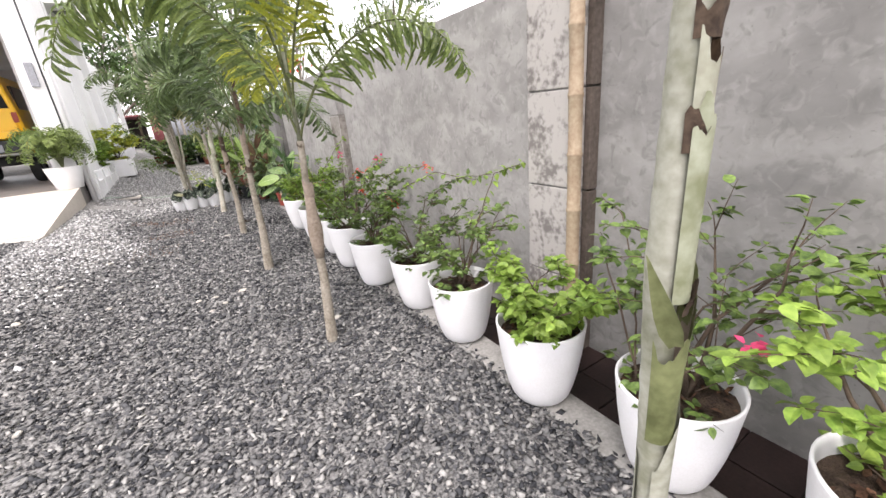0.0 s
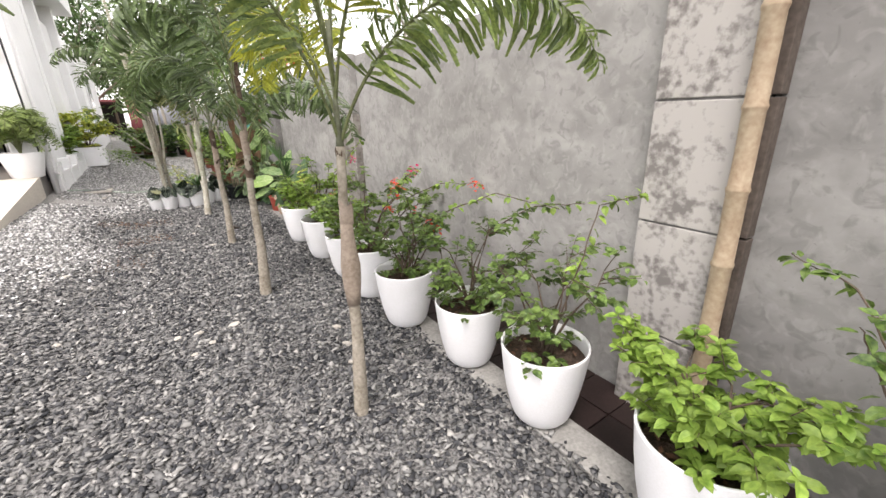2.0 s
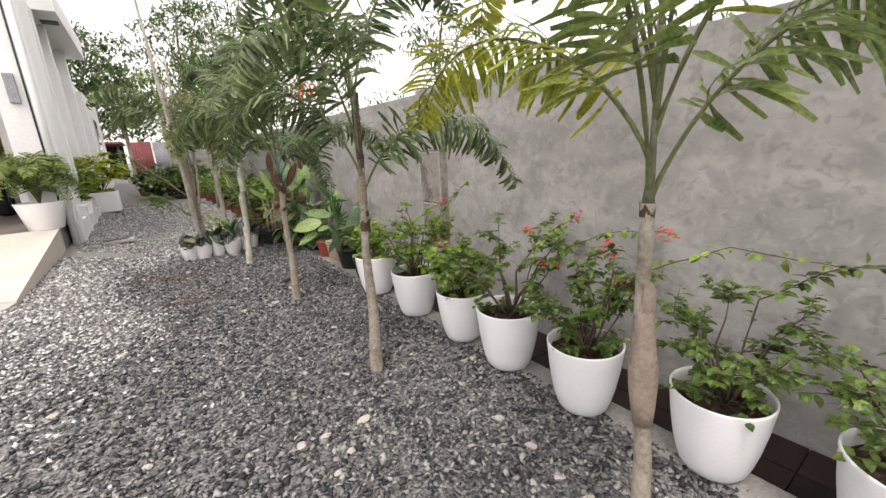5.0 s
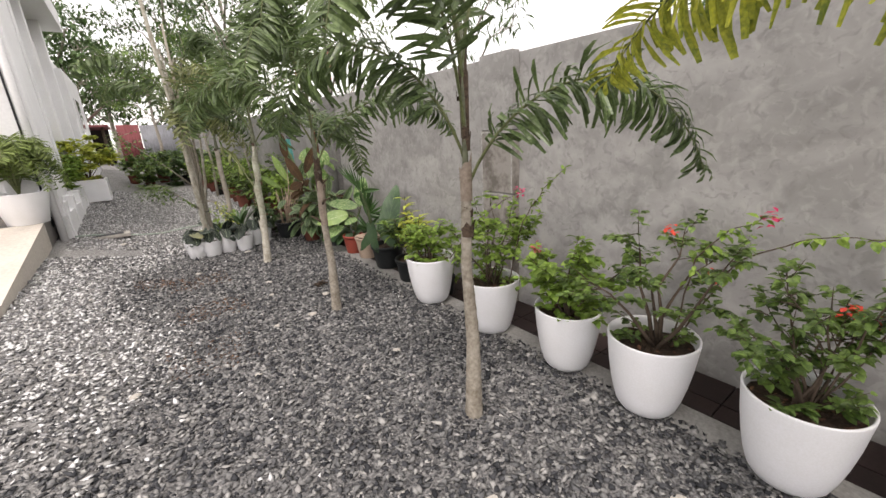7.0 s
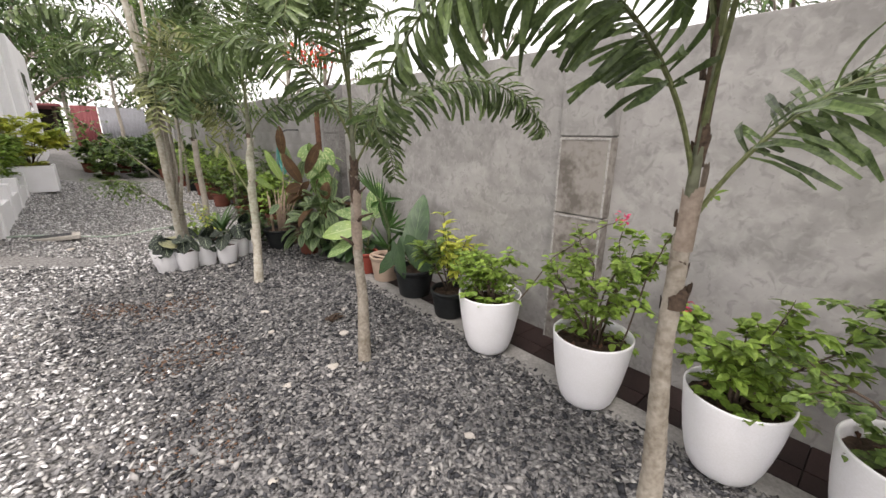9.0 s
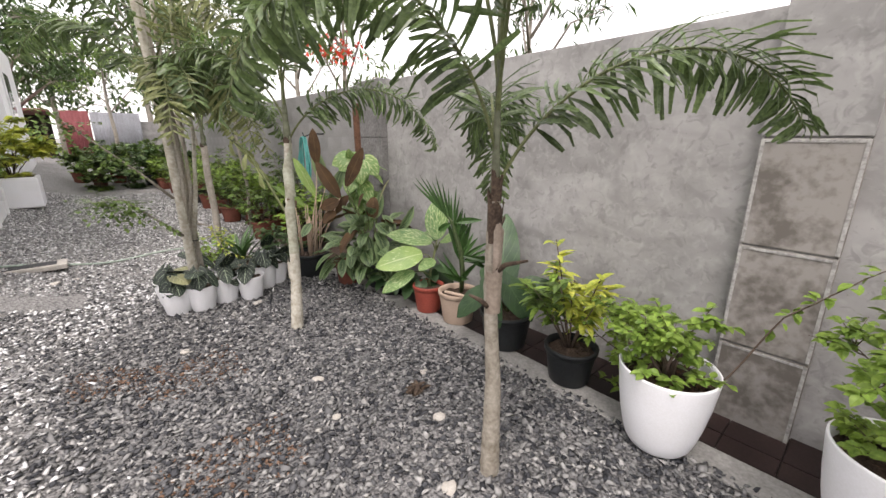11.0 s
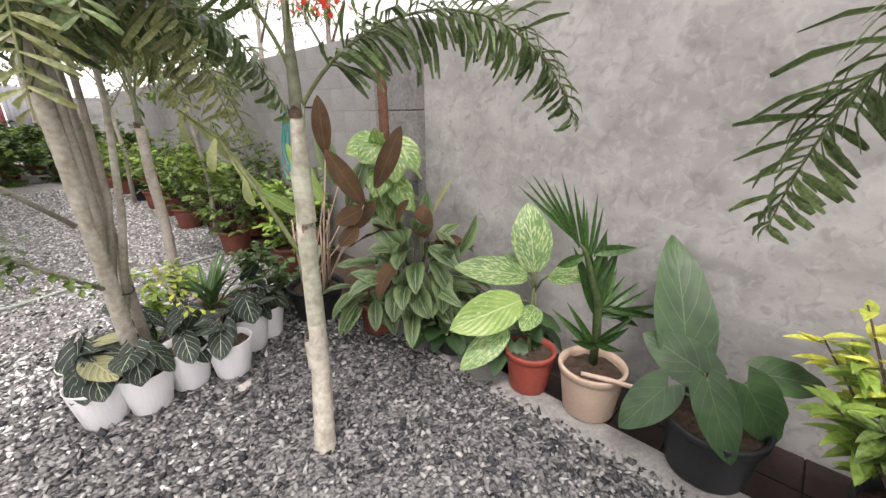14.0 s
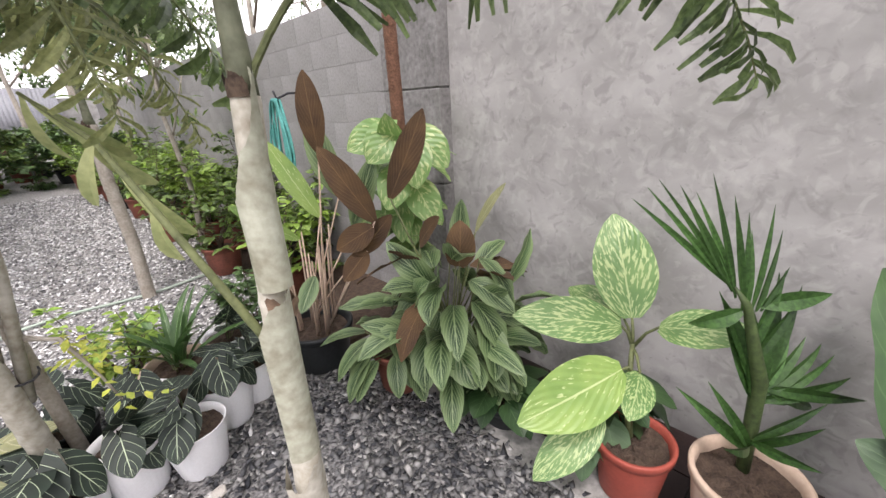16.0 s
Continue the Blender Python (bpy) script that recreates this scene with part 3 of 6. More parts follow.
for r in range(11):
    for c in range(35):
        if r > 10 or c * 0.4 > 13.4:
            continue
        part("concrete_block", bm_me, bare, m=pose(0, c * 0.4 + (0.2 if r % 2 else 0), r * 0.2 - 0.08))
# shade of the pilaster's side face, put into the strip's dark brown colour
edge = thing("pilaster_edge", (1.92, 1.405, 0), "dark narrow strip beside the pilaster, shade put into its colour", "wall edge", kind="structure")
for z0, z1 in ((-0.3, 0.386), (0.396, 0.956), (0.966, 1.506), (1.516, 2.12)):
    part("shade_strip", box_mesh("shade_strip", (-0.075, 0.022, z0), (-0.001, 0.062, z1), M_EDGE, 0.004), edge)
# the bamboo pole against the pilaster
def bamboo(at, height, r):
    rng = random.Random(4)
    b = thing("bamboo_pole", at, "weathered tan bamboo pole leaning on the garden wall", "bamboo pole")
    pts, rad = [], []
    z = 0
    while z < height:
        for dz, k in ((0, 1.0), (0.012, 1.10), (0.02, 1.12), (0.03, 1.0), (0.16, 0.97)):
            pts.append((0.02 * math.sin(z), 0.01 * z, z + dz))
            rad.append(r * k)
        z += 0.33 + rng.uniform(-0.03, 0.03)
    part("bamboo_culm", tube("bamboo_culm", pts, rad, M_BAMBOO, 16), b)
    return b


bamboo((1.76, 1.46, -0.1), 3.0, 0.038)

# ---- house and garage ----
HX, HY = -1.85, 10.86
M_CEILING = material("grey_white_paint", (0.52, 0.51, 0.50), 0.8, dark=(0.44, 0.43, 0.42), scale=1.2, fine=30, bump=0.05)


def slab_prism(name, pts, z0, tops, mat):
    """A solid over plan points, with a height for each top corner."""
    n = len(pts)
    V = [(x, y, z0) for x, y in pts] + [(x, y, z) for (x, y), z in zip(pts, tops)]
    F = [tuple(reversed(range(n))), tuple(range(n, 2 * n))] + [(i, (i + 1) % n, n + (i + 1) % n, n + i) for i in range(n)]
    return mesh_of(name, V, F, mat)


def structure(name, lo, hi, mat, label, category, bevel=0.008):
    return tagged(new(name, box_mesh(name, lo, hi, mat, bevel)), label, category, kind="structure")


tagged(new("ramp", slab_prism("ramp", [(-1.90, 7.45), (-1.90, 10.45), (-12, 10.45), (-12, 11.2), (-3.4, 8.05)][:2] + [(-12, 10.45), (-12, 11.3 - 0.9), (-3.4, 8.05)], 0.0, [0.30, 0.62, 0.62, 0.62, 0.31], M_SLAB)), "pale worn concrete driveway ramp up to the garage", "ramp", kind="structure")
tagged(new("ramp_apron", slab_prism("ramp_apron", [(-1.96, 7.33), (-1.9, 7.45), (-3.4, 8.05), (-5.2, 8.9), (-5.2, 8.72), (-3.4, 7.9)], 0.1, [0.262, 0.285, 0.295, 0.30, 0.262, 0.262], M_PALE_STONE)), "rough spilled cement edge below the ramp", "ramp edge", kind="structure")
structure("garage_floor", (-12, 10.454, 0.0), (-1.90, 21, 0.615), M_GARAGE, "dark grey tiled garage floor", "floor", 0.004)
structure("garage_pillar", (-2.22, 10.86, 0.615), (-1.72, 11.22, 5.4), M_WHITEPAINT, "white painted pillar beside the garage opening", "pillar")
structure("garage_beam", (-12, 10.86, 4.12), (-2.224, 11.22, 5.4), M_WHITEPAINT, "white painted beam over the garage opening", "beam")
structure("ceiling", (-12, 11.224, 4.02), (-2.2, 21, 4.2), M_CEILING, "white garage ceiling with recessed trays", "ceiling")
structure("garage_wall_side", (-2.2, 11.224, 0.615), (-2.02, 21, 4.02), M_WHITEPAINT, "white painted garage side wall", "wall")
structure("garage_wall_back", (-12, 20.8, 3.2), (-2.204, 21, 4.02), M_CEILING, "white wall strip over the open back of the garage", "wall")
for px, py, w in ((-3.1, 12.2, 0.7), (-4.3, 12.2, 0.9), (-3.6, 14.4, 1.6)):
    tray = thing("ceiling_light", (px, py, 4.02), "recessed dim grey ceiling light tray", "ceiling light", "trays in the garage ceiling")
    part("frame", box_mesh("frame", (-w / 2, -0.3, -0.05), (w / 2, 0.3, -0.002), M_CURB, 0.01), tray)
    part("diffuser", box_mesh("diffuser", (-w / 2 + 0.08, -0.22, -0.07), (w / 2 - 0.08, 0.22, -0.052), M_WHITEPAINT, 0.01), tray)
# added out of view: keeps side light out of the garage
structure("garage_light_block", (-9.2, 11.224, 0.615), (-9.0, 21, 4.02), M_CEILING, "plain grey-white unseen wall added to block light from the garage's far side", "wall")
# side of the house: fins, canopy and dark window
structure("house_wall", (-2.016, 11.224, 0.0), (-1.86, 13.2, 5.4), M_WHITEPAINT, "white painted house side wall", "wall")
structure("house_wall", (-2.75, 13.204, 0.0), (-2.55, 18.0, 5.4), M_WHITEPAINT, "white painted recessed house wall", "wall")
for y0, y1 in ((13.21, 13.45), (14.6, 14.85), (17.0, 17.3)):
    structure("wall_fin", (-2.55, y0, 0.3), (-1.84, y1, 4.5), M_WHITEPAINT, "white painted projecting wall fin", "wall fin")
structure("house_wall", (-2.9, 18.0, 0.0), (-1.75, 22.0, 3.6), M_WHITEPAINT, "white painted rear wing of the house", "wall")
structure("canopy", (-2.7, 13.46, 4.5), (-1.5, 18.2, 5.0), M_WHITEPAINT, "white painted overhanging canopy", "canopy")
vent = thing("canopy_vent", (-1.7, 14.3, 4.5), "small square dark vent under the canopy", "vent")
part("frame", box_mesh("frame", (-0.14, -0.14, -0.02), (0.14, 0.14, -0.001), M_DARKMETAL, 0.004), vent)
win = thing("window_1", (-1.78, 19.3, 2.0), "narrow dark window in the rear wing", "window", kind="structure")
part("window_frame", box_mesh("window_frame", (0.032, -0.45, -0.05), (0.07, 0.45, 0.95), M_WHITEPAINT, 0.005), win)
part("pane", box_mesh("pane", (0.072, -0.4, 0.0), (0.08, 0.4, 0.9), M_WINDOW), win)
pipe = thing("drain_pipe", (-1.80, 10.82, 0.2), "white plastic downpipe on the house corner", "drain pipe")
part("pipe", tube("pipe", [(0, 0, 0), (0, 0, 2.5), (0, 0, 5.2)], 0.045, M_WHITEPAINT, 16), pipe)
part("cable", tube("cable", [(-0.07, 0.02, 0.3), (-0.075, 0.02, 2.5), (-0.07, 0.02, 5.0)], 0.012, M_DARKMETAL, 8), pipe)
lamp = thing("wall_box", (-2.02, 10.86, 2.5), "grey rectangular metal box on the garage pillar", "wall box")
part("casing", box_mesh("casing", (-0.06, -0.06, 0), (0.06, -0.002, 0.42), M_GREYSHEET, 0.01), lamp)
wallp = thing("planter_wall", (-1.78, 10.95, 0.0), "low white painted planter wall along the house", "planter wall", kind="structure")
part("wall_base", box_mesh("wall_base", (-0.07, 0, 0.1), (0.07, 3.3, 0.62), M_WHITEPAINT, 0.012), wallp)
for k in range(4):
    part("post", box_mesh("post", (-0.09, 0.1 + k * 0.95, 0.1), (0.09, 0.28 + k * 0.95, 0.82), M_WHITEPAINT, 0.012), wallp)
mat_ = thing("drain_cover", (-1.35, 11.05, 0.20), "pale rectangular drain frame in the gravel", "drain cover")
part("frame", box_mesh("frame", (-0.35, -0.13, -0.02), (0.3, 0.13, 0.03), M_PALE_STONE, 0.01), mat_)
part("grate", box_mesh("grate", (-0.27, -0.08, 0.031), (0.22, 0.08, 0.036), M_DARKMETAL, 0.002), mat_)


# ---- yellow van in the garage ----
def van(at):
    v = thing("van", at, "yellow high-roofed utility van parked with its open back toward the ramp", "van", rz=2)
    W, Hh, L = 0.78, 2.25, 3.6
    prof = [(-W, 0.62), (-W, 1.15), (-W + 0.02, 1.35), (-W + 0.10, 2.02), (-W + 0.20, 2.18), (-0.4, 2.25), (0.4, 2.25), (W - 0.20, 2.18), (W - 0.10, 2.02), (W - 0.02, 1.35), (W, 1.15), (W, 0.62)]
    n = len(prof)
    V = [(x, y, z) for y in (0.06, L) for x, z in prof]
    F = [(i, (i + 1) % n, n + (i + 1) % n, n + i) for i in range(n)] + [tuple(range(n, 2 * n))]
    part("body", mesh_of("body", V, F, M_YELLOWCAR), v)
    # open rear: frame round a dark hold
    part("roof_lip", box_mesh("roof_lip", (-W + 0.12, 0.0, 2.10), (W - 0.12, 0.16, 2.22), M_RUBBER, 0.03), v)
    for s in (-1, 1):
        part("rear_post", tube("rear_post", [(s * (W - 0.01), 0.05, 1.0), (s * (W - 0.05), 0.05, 1.5), (s * (W - 0.12), 0.05, 2.05), (s * (W - 0.24), 0.05, 2.17)], [0.05, 0.05, 0.045, 0.04], M_YELLOWCAR, 10), v)
        part("tail_lamp", box_mesh("tail_lamp", (s * (W - 0.06) - 0.05, 0.0, 1.22), (s * (W - 0.06) + 0.05, 0.06, 1.42), M_TERRA, 0.01), v)
        part("side_window", box_mesh("side_window", (s * (W - 0.07) - 0.02, 0.5, 1.5), (s * (W - 0.07) + 0.035, 1.6, 1.95), M_WINDOW, 0.01), v)
        w = part("wheel", None, v, m=pose(s * (W - 0.14), 0.75, 0.33, 0, 90, 0))
        part("tyre", lathe("tyre", [(0.2, -0.09), (0.31, -0.095), (0.33, -0.06), (0.335, 0), (0.33, 0.06), (0.31, 0.095), (0.2, 0.09), (0.2, -0.09)], M_RUBBER, 28), w)
        part("rim", lathe("rim", [(0.0, 0.05), (0.06, 0.06), (0.17, 0.04), (0.2, 0.08), (0.2, -0.08), (0.0, -0.05)], M_GREYSHEET, 24), w)
        w = part("wheel", None, v, m=pose(s * (W - 0.14), 3.0, 0.33, 0, 90, 0))
        part("tyre", lathe("tyre", [(0.2, -0.09), (0.31, -0.095), (0.33, -0.06), (0.335, 0), (0.33, 0.06), (0.31, 0.095), (0.2, 0.09), (0.2, -0.09)], M_RUBBER, 28), w)
    part("tailgate", box_mesh("tailgate", (-W + 0.06, 0.0, 1.0), (W - 0.06, 0.10, 1.50), M_YELLOWCAR, 0.03), v)
    part("bed_lip", box_mesh("bed_lip", (-W - 0.02, -0.10, 0.92), (W + 0.02, 0.10, 1.06), M_YELLOWCAR, 0.03), v)
    part("rear_window", box_mesh("rear_window", (-W + 0.2, 0.02, 1.58), (W - 0.2, 0.075, 2.04), M_WINDOW, 0.03), v)
    part("window_frame", box_mesh("window_frame", (-W + 0.1, 0.03, 1.5), (W - 0.1, 0.07, 2.12), M_RUBBER, 0.02), v)
    part("under_panel", box_mesh("under_panel", (-W + 0.1, 0.0, 0.62), (W - 0.1, 0.2, 0.90), M_DARKMETAL, 0.01), v)
    part("number_plate", box_mesh("number_plate", (-0.05, -0.03, 0.68), (0.38, -0.015, 0.82), M_GREYSHEET, 0.004), v)
    part("bumper", tube("bumper", [(-W + 0.08, -0.08, 0.62), (0, -0.12, 0.62), (W - 0.08, -0.08, 0.62)], 0.035, M_CHROME, 12), v)
    part("chassis", box_mesh("chassis", (-0.45, 0.2, 0.4), (0.45, 3.4, 0.6), M_RUBBER, 0.01), v)
    v.matrix_basis = v.matrix_basis @ Matrix.Scale(1.13, 4)
    return v


van((-3.83, 13.1, 0.615))

# ---- shed and sheet gate at the far end ----
shed = thing("shed", (-3.4, 24.8, 0.85), "dark open lean-to shed with a rusty roof", "shed")
for x in (-2.2, -0.2, 1.9):
    part("post", tube("post", [(x, 0, -0.3), (x, 0, 1.5)], 0.05, M_TWIG, 8), shed)
part("roof", box_mesh("roof", (-2.6, -0.5, 1.5), (2.1, 3.2, 1.58), M_REDSHEET, 0.01), shed)
part("back_wall", box_mesh("back_wall", (-2.5, 3.0, -0.3), (2.0, 3.1, 1.5), M_DARK), shed)
gate = thing("sheet_gate", (-1.05, 24.6, 0.66), "faded red and grey corrugated sheet gate", "gate")


def corrugated(name, x0, x1, z0, z1, mat):
    n = int((x1 - x0) / 0.025)
    V, F = [], []
    for i in range(n + 1):
        x = x0 + (x1 - x0) * i / n
        for y in (0.0, 0.02):
            for z in (z0, z1):
                V.append((x, y + 0.012 * math.sin(i * 1.57), z))
    for i in range(n):
        a = 4 * i
        F += [(a, a + 4, a + 5, a + 1), (a + 2, a + 3, a + 7, a + 6), (a + 1, a + 5, a + 7, a + 3), (a, a + 2, a + 6, a + 4)]
    return mesh_of(name, V, F, mat, True)


part("red_panel", corrugated("red_panel", 0.0, 0.75, 0, 1.75, M_REDSHEET), gate, "faded red sheet panel")
part("grey_panel", corrugated("grey_panel", 0.78, 2.2, 0, 1.72, M_GREYSHEET), gate, "grey sheet panel")
fence = thing("end_wall", (1.1, 24.7, 0.6), "grey rough wall closing the far end", "wall", kind="structure")
part("wall_base", box_mesh("wall_base", (0.05, 0, -0.4), (6.0, 0.15, 1.5), M_PLASTER), fence)
# ---- pots ----
POT_PROFILE = [(0.0, 0.0), (0.108, 0.0), (0.126, 0.006), (0.142, 0.03), (0.158, 0.08), (0.176, 0.16), (0.192, 0.26), (0.203, 0.36), (0.207, 0.395), (0.207, 0.402), (0.203, 0.406), (0.197, 0.403), (0.194, 0.38), (0.188, 0.32)]


def soil_disc(r, z, rng, n=26):
    V, F = [(0, 0, z + 0.01)], []
    rings = 5
    for j in range(1, rings + 1):
        for i in range(n):
            a = 2 * math.pi * i / n
            rr = r * j / rings
            V.append((rr * math.cos(a), rr * math.sin(a), z + rng.uniform(-0.008, 0.012)))
    for i in range(n):
        F.append((0, 1 + i, 1 + (i + 1) % n))
    for j in range(rings - 1):
        for i in range(n):
            a, b = 1 + j * n + i, 1 + j * n + (i + 1) % n
            F.append((a, a + n, b + n, b))
    return mesh_of("soil", V, F, M_SOIL)


def litter_mesh(r, z, rng, n=46):
    """Dead leaves and crumbs lying on the soil of a pot."""
    V, F = [], []
    for k in range(n):
        a, rr = rng.uniform(0, 6.283), r * math.sqrt(rng.random()) * 0.92
        L = rng.uniform(0.012, 0.04)
        add_leaf(V, F, Vector((rr * math.cos(a), rr * math.sin(a), z + rng.uniform(0.004, 0.018))), Vector((rng.uniform(-1, 1), rng.uniform(-1, 1), rng.uniform(-0.2, 0.35))), Vector((rng.uniform(-.4, .4), rng.uniform(-.4, .4), 1)), L, L * 0.6, bend=rng.uniform(-0.8, 0.9), seg=2, fold=0.3)
    return mesh_of("leaf_litter", V, F, M_DEADLEAF)


M_DEADLEAF = material("dead_leaf", (0.17, 0.085, 0.05), 0.8, dark=(0.05, 0.028, 0.018), scale=20, fine=90, bump=0.4, island=0.5)


def big_pot(at, rng, label, s=1.0):
    p = thing("white_planter", at, label, "plant pot", "white planters along the wall", rz=rng.uniform(0, 360))
    part("shell", lathe("shell", [(r * s, h * s) for r, h in POT_PROFILE], M_WPOT, 48), p)
    part("soil", soil_disc(0.190 * s, 0.335 * s, rng), p)
    part("leaf_litter", litter_mesh(0.185 * s, 0.338 * s, rng), p, "brown dead leaves on the soil", kind="stuff")
    return p


def bush(at, rng, name, label, category, spread=0.33, height=0.55, leaves=420, size=0.045, mat=None, stems=7, flowers=0, fmat=None, lean=(0, 0), group="", open_=0.5, wid=0.68, spill=True, woody=1.0):
    """A shrub: crooked forking stems; its leaves stand one by one along the young shoots at their ends."""
    mat = mat or M_LEAF
    b = thing(name, at, label, category, group)
    V, F, shoots, ends = [], [], [], []

    def limb(pts, radii, n=5):
        v, f = tube_data(pts, radii, n, len(V))
        V.extend(v)
        F.extend(f)

    def shoot(st, way, length):
        way = way.normalized()
        bow = Vector((rng.uniform(-.3, .3), rng.uniform(-.3, .3), rng.uniform(-0.45, 0.15)))
        p = [st, st + way * length * 0.5 + bow * length * 0.12, st + way * length + bow * length * 0.5]
        limb(p, [0.0028, 0.002, 0.001], 4)
        shoots.append((p, length))
        return p[2]

    for s in range(stems):
        a = 2 * math.pi * (s + rng.random()) / stems
        out = rng.uniform(0.3, 1.0)
        tip = Vector((math.cos(a) * spread * out + lean[0], math.sin(a) * spread * out + lean[1], height * rng.uniform(0.5, 1.0)))
        root = Vector((rng.uniform(-0.03, 0.03), rng.uniform(-0.03, 0.03), -0.02))
        mid = root.lerp(tip, 0.4) + Vector((rng.uniform(-.06, .06), rng.uniform(-.06, .06), 0.07))
        pts = [root, root.lerp(mid, 0.5) + Vector((rng.uniform(-.02, .02), rng.uniform(-.02, .02), 0.01)), mid, mid.lerp(tip, 0.5) + Vector((rng.uniform(-.04, .04), rng.uniform(-.04, .04), 0.02)), tip]
        limb(pts, [w * woody for w in (0.008, 0.007, 0.005, 0.0035, 0.0018)])
        ends.append(shoot(tip, tip - mid + Vector((0, 0, 0.05)), rng.uniform(0.08, 0.16)))
        for q in range(6):
            j = rng.choice((1, 2, 2, 3, 3, 3))
            st = pts[j].lerp(pts[j + 1], rng.random())
            way = Vector((math.cos(a) + rng.uniform(-1.1, 1.1), math.sin(a) + rng.uniform(-1.1, 1.1), rng.uniform(-0.1, 1.1)))
            ends.append(shoot(st, way, spread * rng.uniform(0.25, 0.55)))
        if spill:
            for w in range(1):
                a2 = rng.uniform(0, 6.28)
                st = Vector((math.cos(a2) * 0.06, math.sin(a2) * 0.06, 0.02))
                shoot(st, Vector((math.cos(a2), math.sin(a2), rng.uniform(0.15, 0.9))), rng.uniform(0.12, 0.2))
    part("branching", mesh_of("branching", V, F, M_TWIG, True), b, kind="stuff")
    total = sum(w for _, w in shoots)
    V, F = [], []
    for p, w in shoots:
        for k in range(max(3, round(leaves * 1.9 * w / total))):
            t = 0.15 + 0.85 * rng.random() ** 0.75
            q = p[0].lerp(p[1], t * 2) if t < 0.5 else p[1].lerp(p[2], t * 2 - 1)
            way = (p[2] - p[0]).normalized()
            a = rng.uniform(0, 6.283)
            side = Vector((math.cos(a), math.sin(a), rng.uniform(-0.35, 0.3)))
            d = (side + way * rng.uniform(0.1, 0.6)).normalized()
            up = Vector((rng.uniform(-.55, .55), rng.uniform(-.55, .55), 1))
            L = size * rng.uniform(0.5, 1.2) * (1.1 - 0.35 * t)
            add_leaf(V, F, q + d * rng.uniform(0.004, 0.02), d, up, L, L * wid, bend=rng.uniform(0.1, 0.9), seg=4, fold=rng.uniform(0.05, 0.4), shape=0.40)
    part("foliage", mesh_of("foliage", V, F, mat), b)
    ends = [(e, 1.0) for e in ends]
    for k in range(flowers):
        c = rng.choice([e for e, w in ends if w == 1.0])
        V2, F2 = [], []
        for m in range(14):
            q = c + Vector((rng.gauss(0, 1), rng.gauss(0, 1), rng.gauss(0, 1))) * 0.02
            add_leaf(V2, F2, q, Vector((rng.uniform(-1, 1), rng.uniform(-1, 1), rng.uniform(-.3, 1))), Vector((0, 0, 1)), 0.03, 0.024, bend=0.4, seg=2, fold=0.3)
        part("flower", mesh_of("flower", V2, F2, fmat or M_PETAL), b, kind="stuff")
    return b


ROW = [  # x, y, pot size, spread, height, leaves, size, material, stems, flowers, bract material, lean, words
    (1.36, -0.60, 1.05, 0.45, 0.55, 420, 0.062, M_LIME, 8, 0, None, (0, 0), "leafy green bougainvillea"),
    (1.36, 0.00, 1.05, 0.46, 0.50, 400, 0.062, M_LIME, 8, 0, None, (0.15, 0), "spreading lime green bougainvillea with bare lower twigs"),
    (1.335, 0.60, 1.05, 0.50, 0.62, 300, 0.062, M_LEAF, 7, 1, M_PINK, (0.10, -0.06), "open bougainvillea with thick bare grey-brown stems"),
    (1.275, 1.24, 1.06, 0.32, 0.26, 760, 0.060, M_LIME, 11, 0, None, (0.04, -0.03), "low bright lime green bougainvillea"),
    (1.295, 1.96, 1.02, 0.38, 0.46, 330, 0.056, M_LEAF, 8, 0, None, (0.08, 0.05), "thin green bougainvillea with a few long twigs"),
    (1.30, 2.56, 1.0, 0.36, 0.46, 420, 0.054, M_LEAF, 8, 0, None, (0.08, 0), "mid green bougainvillea over the rim"),
    (1.225, 3.22, 1.03, 0.36, 0.48, 560, 0.056, M_LEAF, 9, 2, M_PETAL, (0.10, 0.03), "green bougainvillea with orange bracts"),
    (1.23, 3.84, 1.08, 0.44, 0.62, 520, 0.056, M_LEAF, 6, 3, M_PETAL, (0.08, 0), "bushy bougainvillea with coral pink bracts"),
    (1.25, 4.38, 1.02, 0.33, 0.46, 640, 0.066, M_LIME, 9, 1, M_PINK, (-0.04, 0), "full light green bougainvillea spilling over the rim"),
    (1.23, 5.07, 1.06, 0.34, 0.68, 800, 0.056, M_LIME, 9, 0, None, (0.05, 0), "tall dense green bougainvillea"),
    (1.215, 5.85, 1.07, 0.25, 0.36, 520, 0.058, M_LIME, 9, 0, None, (-0.03, 0.10), "bright yellow-green bougainvillea"),
]
for i, (x, y, ps, sp, he, nl, sz, mt, st, fl, fm, ln, words) in enumerate(ROW):
    rng = random.Random(100 + i)
    big_pot((x, y, 0.012), rng, "tall white plastic planter full of soil on the cement curb", ps)
    bush((x, y, 0.012 + 0.345 * ps), rng, "bougainvillea", words + " in a white planter", "shrub", sp, he, nl, sz, mt, st, group="bougainvilleas in the planters", flowers=fl, fmat=fm, lean=ln, woody=1.5 if i in (1, 2, 7) else 1.0)


